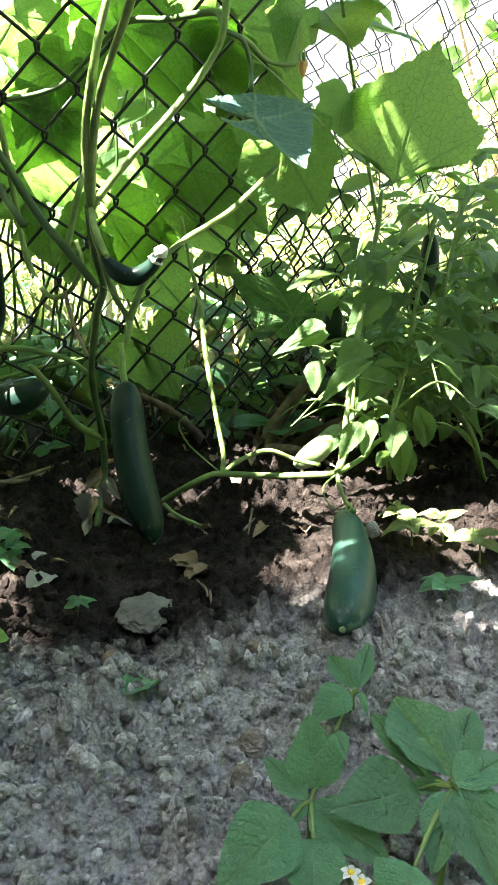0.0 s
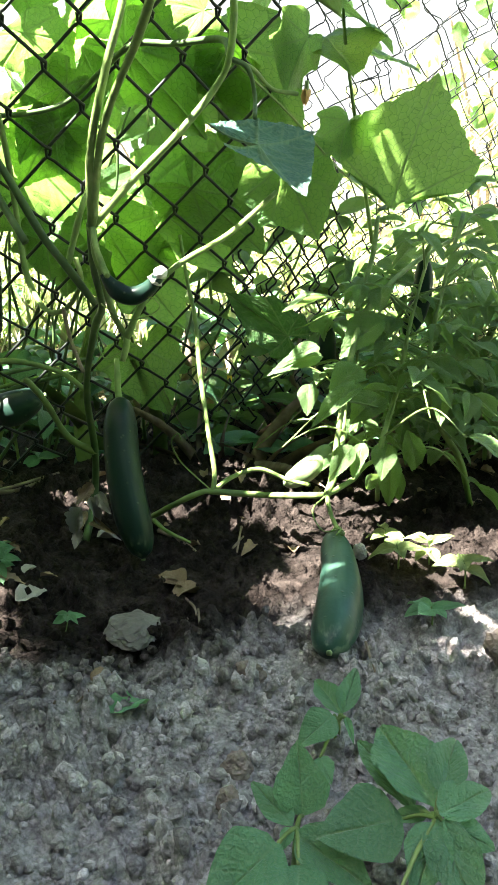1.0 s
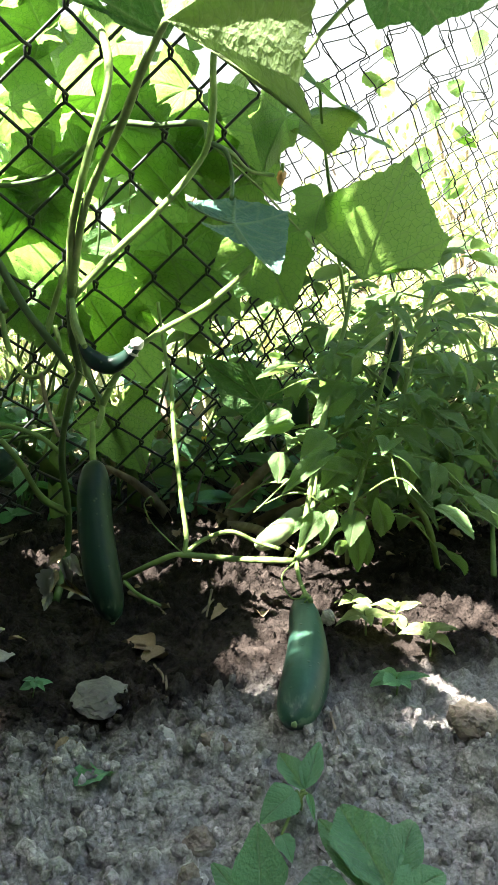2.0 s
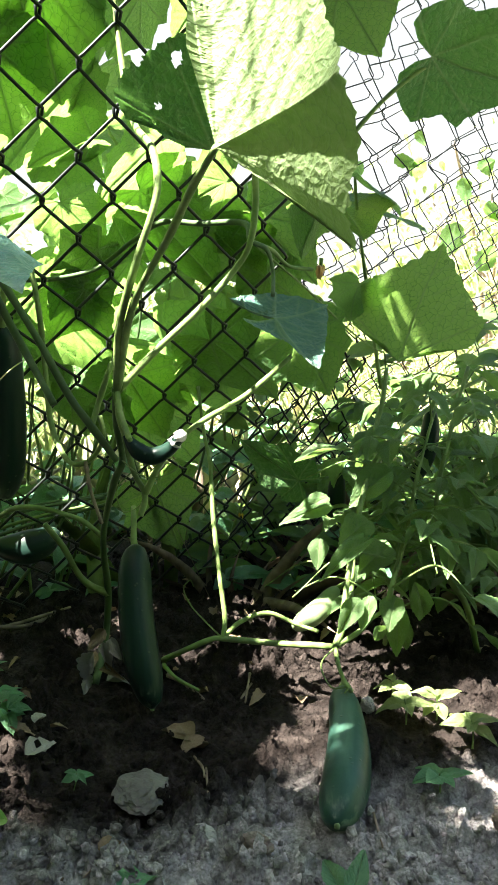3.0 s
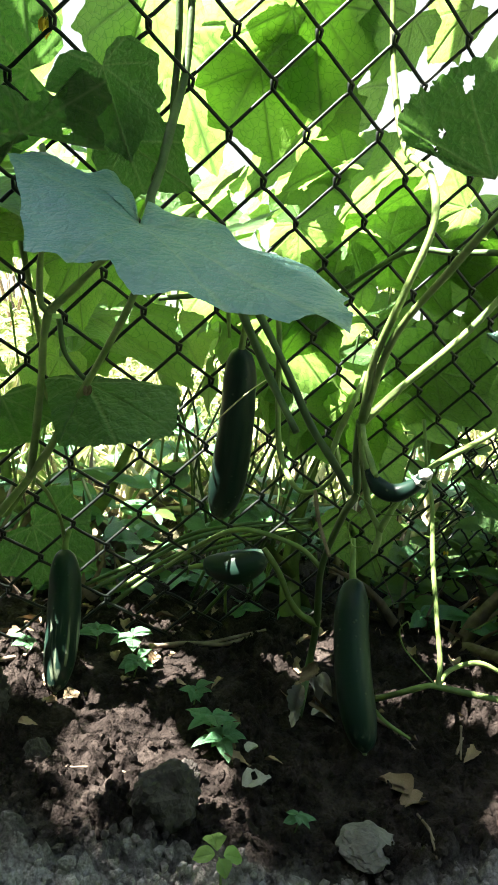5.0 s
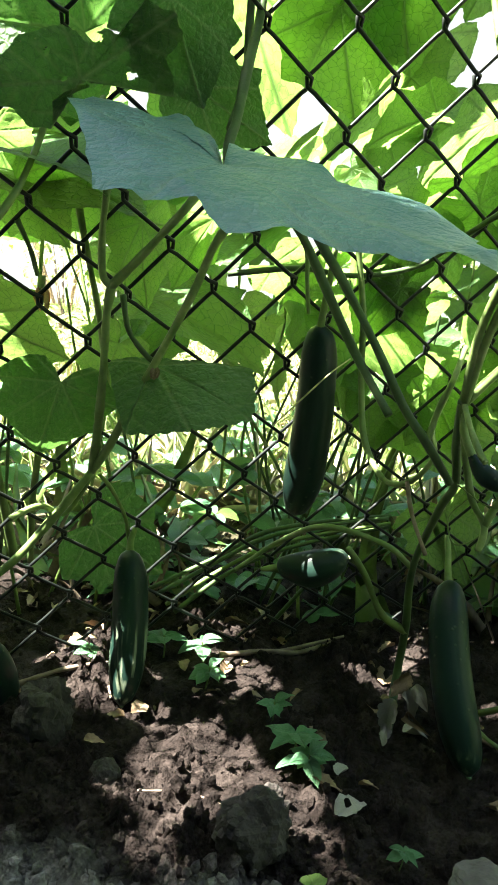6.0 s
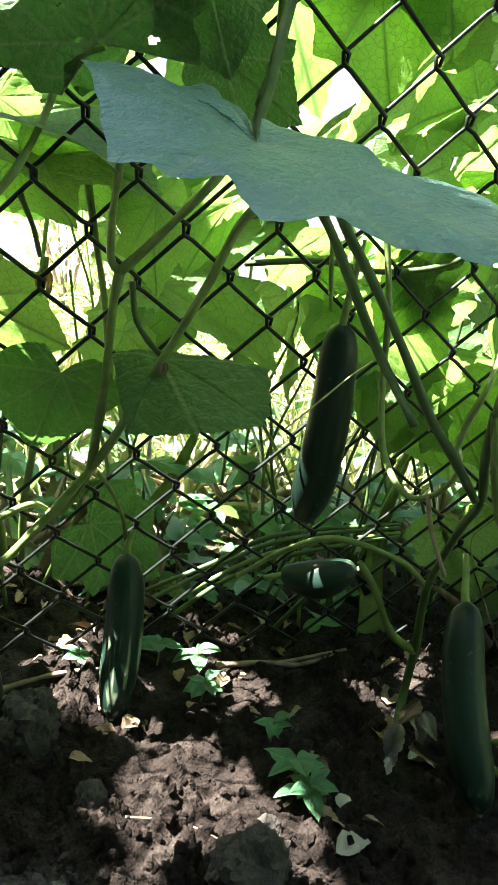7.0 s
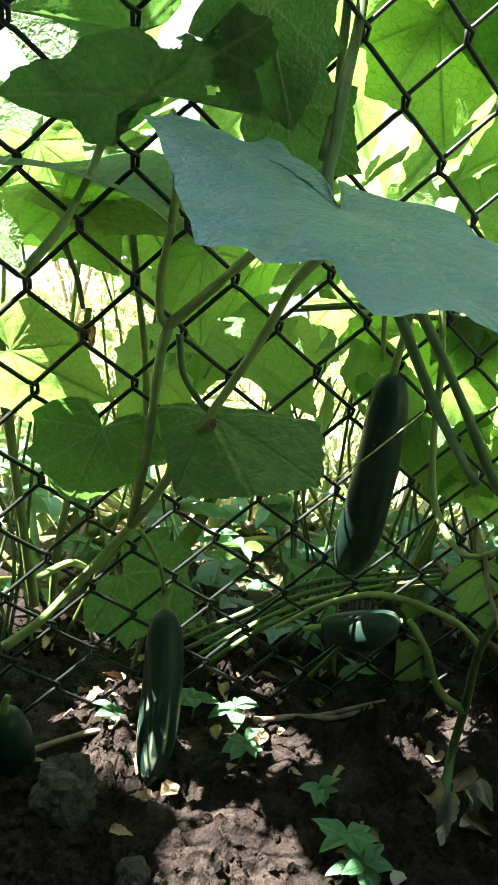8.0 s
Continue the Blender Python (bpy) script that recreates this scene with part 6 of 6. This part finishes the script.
while len(branch_pieces) < 1500:
    near = len(branch_pieces) % 3 == 0
    x, y = (crest_rnd.uniform(-0.6, 0.7), crest_rnd.uniform(0.05, 0.6)) if near else (crest_rnd.gauss(-0.3, 1.0), crest_rnd.gauss(-0.5, 0.8))
    if y > 0.55 + 0.44 * x + 0.1 * noise.noise(Vector((x * 3, y * 3, 0))) or abs(x) > 2.2 or y < -2.2:
        continue
    if any(((x - cx) / (rx + 0.05)) ** 2 + ((y - cy) / (ry + 0.05)) ** 2 < 1 for cx, cy, rx, ry in GAPS):
        continue
    c = Vector((x, y, 0)) + SUN * (crest_rnd.uniform(6.2, 8.6) / SUN.z)
    if any((c - b - SUN * (c - b).dot(SUN)).length < r + 0.1 for b, r in BEAMS):
        continue
    d = Vector((crest_rnd.uniform(-1, 1), crest_rnd.uniform(-1, 1), crest_rnd.uniform(-0.4, 0.1))).normalized()
    branch_pieces.append(leaf_pose(c - d * 0.08, c + d * 0.09, SUN + Vector((crest_rnd.uniform(-0.4, 0.4), crest_rnd.uniform(-0.4, 0.4), 0.2)), 0.18))


def joined(name, source, poses, material, parent, label=""):
    """Many copies of one small mesh as one mesh."""
    co = np.empty(len(source.vertices) * 3, np.float32)
    source.vertices.foreach_get("co", co)
    co = np.c_[co.reshape(-1, 3), np.ones(len(source.vertices), np.float32)]
    polys = [tuple(p.vertices) for p in source.polygons]
    allco, allf = [], []
    for k, m in enumerate(poses):
        allco.append((co @ np.array(m.transposed(), np.float32))[:, :3])
        allf += [tuple(v + k * len(co) for v in p) for p in polys]
    me = bpy.data.meshes.new(name)
    me.from_pydata(np.concatenate(allco).tolist(), [], allf)
    me.polygons.foreach_set("use_smooth", [source.polygons[0].use_smooth] * len(me.polygons))
    lay = me.uv_layers.new(name="uv")
    src = np.empty(len(source.loops) * 2, np.float32)
    if source.uv_layers:
        source.uv_layers[0].data.foreach_get("uv", src)
        lay.data.foreach_set("uv", np.tile(src, len(poses)))
    me.materials.append(material)
    if parent:
        ob = part(name, me, None, parent, label)
    else:
        ob = new(name, me)
        tagged(ob, label)
    return tagged(ob, kind="stuff")


# dimmer leaf copy, so this foliage sheds less light on the bed
joined("leaf_mass", MASS_LEAF[0], pieces, DIM_LEAF, crest)
tree = thing("tree", (-5.4, -0.9, 0.0), "tall broad-leaved tree added out of view, its crown there to shade the garden bed", "tree")
part("trunk", stem_mesh([(-5.4, -0.9, -0.05), (-5.35, -0.85, 2.0), (-5.1, -0.9, 4.2), (-4.7, -1.0, 5.8)], 0.22, 0.12), TWIG, tree)
for tip in ((-3.3, -0.4, 7.7), (-3.6, -2.2, 7.4), (-4.6, -1.6, 7.2), (-3.8, -3.0, 7.0)):
    part("limb", stem_mesh([(-4.75, -1.0, 5.7), (-4.3, tip[1] * 0.5 - 0.5, 6.5), tip], 0.1, 0.02), TWIG, tree)
# the dimmer leaf copy again, to hold back light through the crown
joined("leaf_mass", MASS_LEAF[1], branch_pieces, DIM_LEAF, tree)


# clods strewn over the soil
def strewn(name, material, n, lo, hi, size, label, seed, test):
    r = random.Random(seed)
    bm = lump(1.0, 0.85, seed, 1, 0.35)
    for v in bm.verts:
        v.co *= r.uniform(0.85, 1.15)
    src = mesh_of("clod_source", bm, False)
    poses = []
    while len(poses) < n:
        x, y = r.uniform(lo[0], hi[0]), r.uniform(lo[1], hi[1])
        if not test(x, y, r):
            continue
        s = size * (0.35 + 1.7 * r.random() ** 5)
        poses.append(Matrix.Translation((x, y, ground_height(x, y) + s * 0.34)) @ Euler((r.random() * 6, r.random() * 6, r.random() * 6)).to_matrix().to_4x4() @ Matrix.Diagonal((s, s * r.uniform(0.75, 1), s * r.uniform(0.65, 0.95), 1)))
    ob = joined(name, src, poses, material, None, label)
    return tagged(ob, category="soil", kind="stuff")


strewn("dry_clods", CRUMBS, 13000, (-0.5, 0.2), (0.6, 0.66), 0.0070, "small dry clods and crumbs of soil", 1, lambda x, y, r: y + 0.25 * x < 0.56 + r.uniform(-0.06, 0.06))
strewn("damp_clods", CRUMBS, 8000, (-0.8, 0.45), (0.8, 1.6), 0.0060, "small damp clods and crumbs of dark soil", 2, lambda x, y, r: y + 0.25 * x > 0.54 + r.uniform(-0.06, 0.06))


# grass and weeds behind the fence, one mesh for each kind
def blade_source():
    bm = bmesh.new()
    rows = []
    for k in range(5):
        s = k / 4
        w = 0.5 * (1 - s) ** 0.7 + 0.02
        rows.append((bm.verts.new((-w, 0.25 * s * s, s)), bm.verts.new((0, 0.25 * s * s + 0.15 * w, s)), bm.verts.new((w, 0.25 * s * s, s))))
    for a, b in zip(rows, rows[1:]):
        bm.faces.new((a[0], a[1], b[1], b[0]))
        bm.faces.new((a[1], a[2], b[2], b[1]))
    return mesh_of("blade_source", bm)


BLADE = blade_source()


def grass(name, material, n, y0, y1, h0, h1, width, seed, label, spread=1.0):
    r = random.Random(seed)
    poses = []
    while len(poses) < n:
        y = y0 + (y1 - y0) * r.random() ** 1.6
        x = r.uniform(-1, 1) * (0.45 * y + 0.3) * spread
        if noise.noise(Vector((x * 2.5, y * 2.5, seed))) < -0.15:
            continue
        h = r.uniform(h0, h1)
        w = width * r.uniform(0.6, 1.3)
        poses.append(Matrix.Translation((x, y, ground_height(x, y) - 0.003)) @ Euler((r.uniform(-1.0, 1.0), r.uniform(-1.0, 1.0), r.random() * 6.28)).to_matrix().to_4x4() @ Matrix.Diagonal((w, 1.6 * h, h, 1)))
    return tagged(joined(name, BLADE, poses, material, None, label), category="grass", kind="stuff")


grass("grass", GRASS, 5000, 1.5, 9.0, 0.05, 0.2, 0.005, 1, "sunlit grass and weeds beyond the fence")
grass("dry_grass", STRAW, 3000, 1.4, 8.0, 0.05, 0.22, 0.004, 2, "dry pale grass stalks beyond the fence")
grass("far_grass", GRASS, 4000, 8.0, 40.0, 0.2, 0.45, 0.03, 3, "far field of tall sunlit grass")


def low_weeds(name, n, lo, hi, seed, label, material, tall=0.16):
    r = random.Random(seed)
    poses = []
    for k in range(n):
        x, y = r.uniform(lo[0], hi[0]), r.uniform(lo[1], hi[1])
        z = ground_height(x, y) + tall * r.random() ** 2
        for q in range(r.randint(3, 5)):
            a, s = r.random() * 6.28, r.uniform(0.018, 0.058)
            b = Vector((x, y, z))
            poses.append(leaf_pose(b, b + Vector((math.cos(a), math.sin(a), r.uniform(-0.3, 0.5))) * s, (r.uniform(-0.9, 0.9), r.uniform(-1.0, 0.5), 0.7), s * 0.6))
    src = leaf_mesh("weed_source", OVAL_HALF, 7, 2, 1, 0.2, 0.3, 0.04, "oval", 0.0, (0, 0.4), 0.0)
    return tagged(joined(name, src, poses, material, None, label), category="weeds", kind="stuff")


low_weeds("low_weeds", 560, (-0.9, 0.98), (0.9, 2.0), 3, "low broad-leaved weeds behind the fence", WEED_LEAF)
# the paler leaf stands for sunlight on these weeds
low_weeds("sunlit_weeds", 1500, (-1.6, 1.7), (2.2, 4.2), 5, "pale sunlit weeds in the field beyond the fence", GRASS, 0.34)
low_weeds("tall_weeds", 300, (0.05, 1.04), (0.8, 1.55), 15, "dense green weeds standing behind the corner of the fence", TOMATO_LEAF, 0.42)
grass("dead_stalks", TWIG, 260, 0.98, 1.9, 0.06, 0.2, 0.0022, 9, "dead brown stalks tangled at the fence foot")
grass("weed_stalks", STEM, 240, 1.02, 2.2, 0.08, 0.26, 0.0026, 8, "thin upright weed stalks behind the fence")


# dead leaves and crumbs of litter at the foot of the fence
def litter(n, seed):
    r = random.Random(seed)
    poses = []
    while len(poses) < n:
        x, y = r.uniform(-0.8, 0.9), r.uniform(0.62, 1.7)
        if y < 0.72 + 0.4 * x + r.uniform(-0.1, 0.05):
            continue
        a, s = r.random() * 6.28, r.uniform(0.008, 0.028)
        b = Vector((x, y, ground_height(x, y) + 0.004))
        poses.append(leaf_pose(b, b + Vector((math.cos(a), math.sin(a), r.uniform(-0.1, 0.5))) * s, (r.uniform(-0.6, 0.6), r.uniform(-0.6, 0.6), 1), s * 0.6))
    src = leaf_mesh("litter_source", TOOTHED_HALF, 9, 2, 1, 0.5, 0.4, 0.1, "toothed", 0.0, (0, 0.4), 0.0)
    return tagged(joined("leaf_litter", src, poses, DRY, None, "dry brown leaf litter along the fence foot"), category="leaf litter", kind="stuff")


litter(450, 4)


def shrub(x, y, height, seed):
    """A loose bush: a few limbs and many small leaves in uneven clumps."""
    r = random.Random(seed)
    base = Vector((x, y, ground_height(x, y)))
    ob = thing("shrub", base, "pale sunlit bush in the field beyond the fence", "bush", "far bushes")
    poses = []
    for k in range(7):
        a = r.random() * 6.28
        tip = base + Vector((math.cos(a) * 0.5, math.sin(a) * 0.5, r.uniform(0.6, 1.0))) * height
        stem(ob, [base, base.lerp(tip, 0.5) + Vector((0, 0, 0.1 * height)), tip], 0.014 * height, 0.005 * height, TWIG, name="limb", sides=6)
        for q in range(70):
            c = base.lerp(tip, r.uniform(0.35, 1.05)) + Vector((r.gauss(0, 1), r.gauss(0, 1), r.gauss(0, 1))) * 0.13 * height
            d = Vector((r.uniform(-1, 1), r.uniform(-1, 1), r.uniform(-0.8, 0.3))).normalized()
            s = r.uniform(0.06, 0.11)
            poses.append(leaf_pose(c, c + d * s, (r.uniform(-0.5, 0.5), r.uniform(-0.5, 0.5), 1), s * 0.6))
    src = leaf_mesh("shrub_source", OVAL_HALF, 7, 2, 1, 0.2, 0.3, 0.04, "oval", 0.0, (0, 0.4), 0.0)
    joined("crown", src, poses, GRASS, ob)


for k, (x, y, h) in enumerate([(1.6, 5.2, 1.3), (2.9, 6.8, 1.8), (0.2, 7.5, 1.2), (-1.6, 6.0, 1.1), (-3.0, 8.0, 1.7), (4.2, 9.0, 2.2)]):
    shrub(x, y, h, 70 + k)


def hedge(x0, x1, y, height, depth, n, seed, turn=0.0):
    """A clipped hedge added unseen to cut sky light: dense twigs inside, leaves over all of it."""
    r = random.Random(seed)
    rot = Matrix.Rotation(turn, 4, "Z")
    ob = thing("shade_hedge", rot @ Vector(((x0 + x1) / 2, y, 0)), "dense green hedge added out of view to cut sky light", "hedge")
    bm = bmesh.new()
    bmesh.ops.create_grid(bm, x_segments=40, y_segments=24, size=0.5)
    for v in bm.verts:
        a = (v.co.y + 0.5) * math.pi
        v.co = Vector((x0 + (x1 - x0) * (v.co.x + 0.5), y - 0.45 * depth * math.cos(a), height * 0.95 * math.sin(a) ** 0.4))
        v.co += 0.08 * Vector((0, noise.noise(v.co * 3), noise.noise(v.co * 3 + Vector((5, 0, 0)))))
    bmesh.ops.transform(bm, matrix=rot, verts=bm.verts)
    part("core", bm, DARK_STEM, ob)
    poses = []
    for k in range(n):
        a = r.random() * math.pi
        c = Vector((r.uniform(x0, x1), y - 0.5 * depth * math.cos(a), height * math.sin(a) ** 0.4)) + Vector((r.gauss(0, 0.05), r.gauss(0, 0.05), r.gauss(0, 0.05)))
        d = Vector((r.uniform(-1, 1), r.uniform(-1, 1), r.uniform(-0.9, 0.2))).normalized()
        poses.append(rot @ leaf_pose(c, c + d * 0.12, (r.uniform(-1, 1), math.copysign(1, -math.cos(a)), 0.8), 0.09))
    src = leaf_mesh("hedge_source", OVAL_HALF, 7, 2, 1, 0.2, 0.3, 0.04, "oval", 0.0, (0, 0.4), 0.0)
    joined("leaf_mass", src, poses, DIM_LEAF, ob)


hedge(-6.0, 6.0, -2.5, 4.0, 1.0, 7000, 31)
hedge(-3.0, 1.5, -3.2, 3.0, 0.9, 2500, 32, radians(90))
hedge(-1.5, 3.0, -3.4, 3.0, 0.9, 2500, 33, radians(-90))


# added glowing backdrop past everything else, for blown-out brightness over the far fields
def glow_backdrop():
    m, n, l, p = nodes_of("backdrop_glow")
    tc = n.new("ShaderNodeTexCoord")
    sep = n.new("ShaderNodeSeparateXYZ")
    l.new(tc.outputs["Object"], sep.inputs[0])
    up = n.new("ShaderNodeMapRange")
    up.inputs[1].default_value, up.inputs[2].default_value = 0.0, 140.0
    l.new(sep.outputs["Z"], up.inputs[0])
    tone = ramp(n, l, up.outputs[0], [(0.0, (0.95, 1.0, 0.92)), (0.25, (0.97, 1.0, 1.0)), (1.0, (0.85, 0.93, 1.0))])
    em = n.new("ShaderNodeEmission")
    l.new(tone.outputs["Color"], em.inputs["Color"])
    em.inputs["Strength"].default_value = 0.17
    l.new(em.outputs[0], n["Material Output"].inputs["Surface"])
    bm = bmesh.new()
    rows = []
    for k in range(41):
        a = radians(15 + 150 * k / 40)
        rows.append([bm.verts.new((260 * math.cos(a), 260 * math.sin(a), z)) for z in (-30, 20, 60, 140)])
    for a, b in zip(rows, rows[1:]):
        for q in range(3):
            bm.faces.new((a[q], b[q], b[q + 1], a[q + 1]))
    solo("backdrop", bm, m, None, "added glowing backdrop for the blown-out distance beyond the garden", "backdrop", kind="structure")


glow_backdrop()
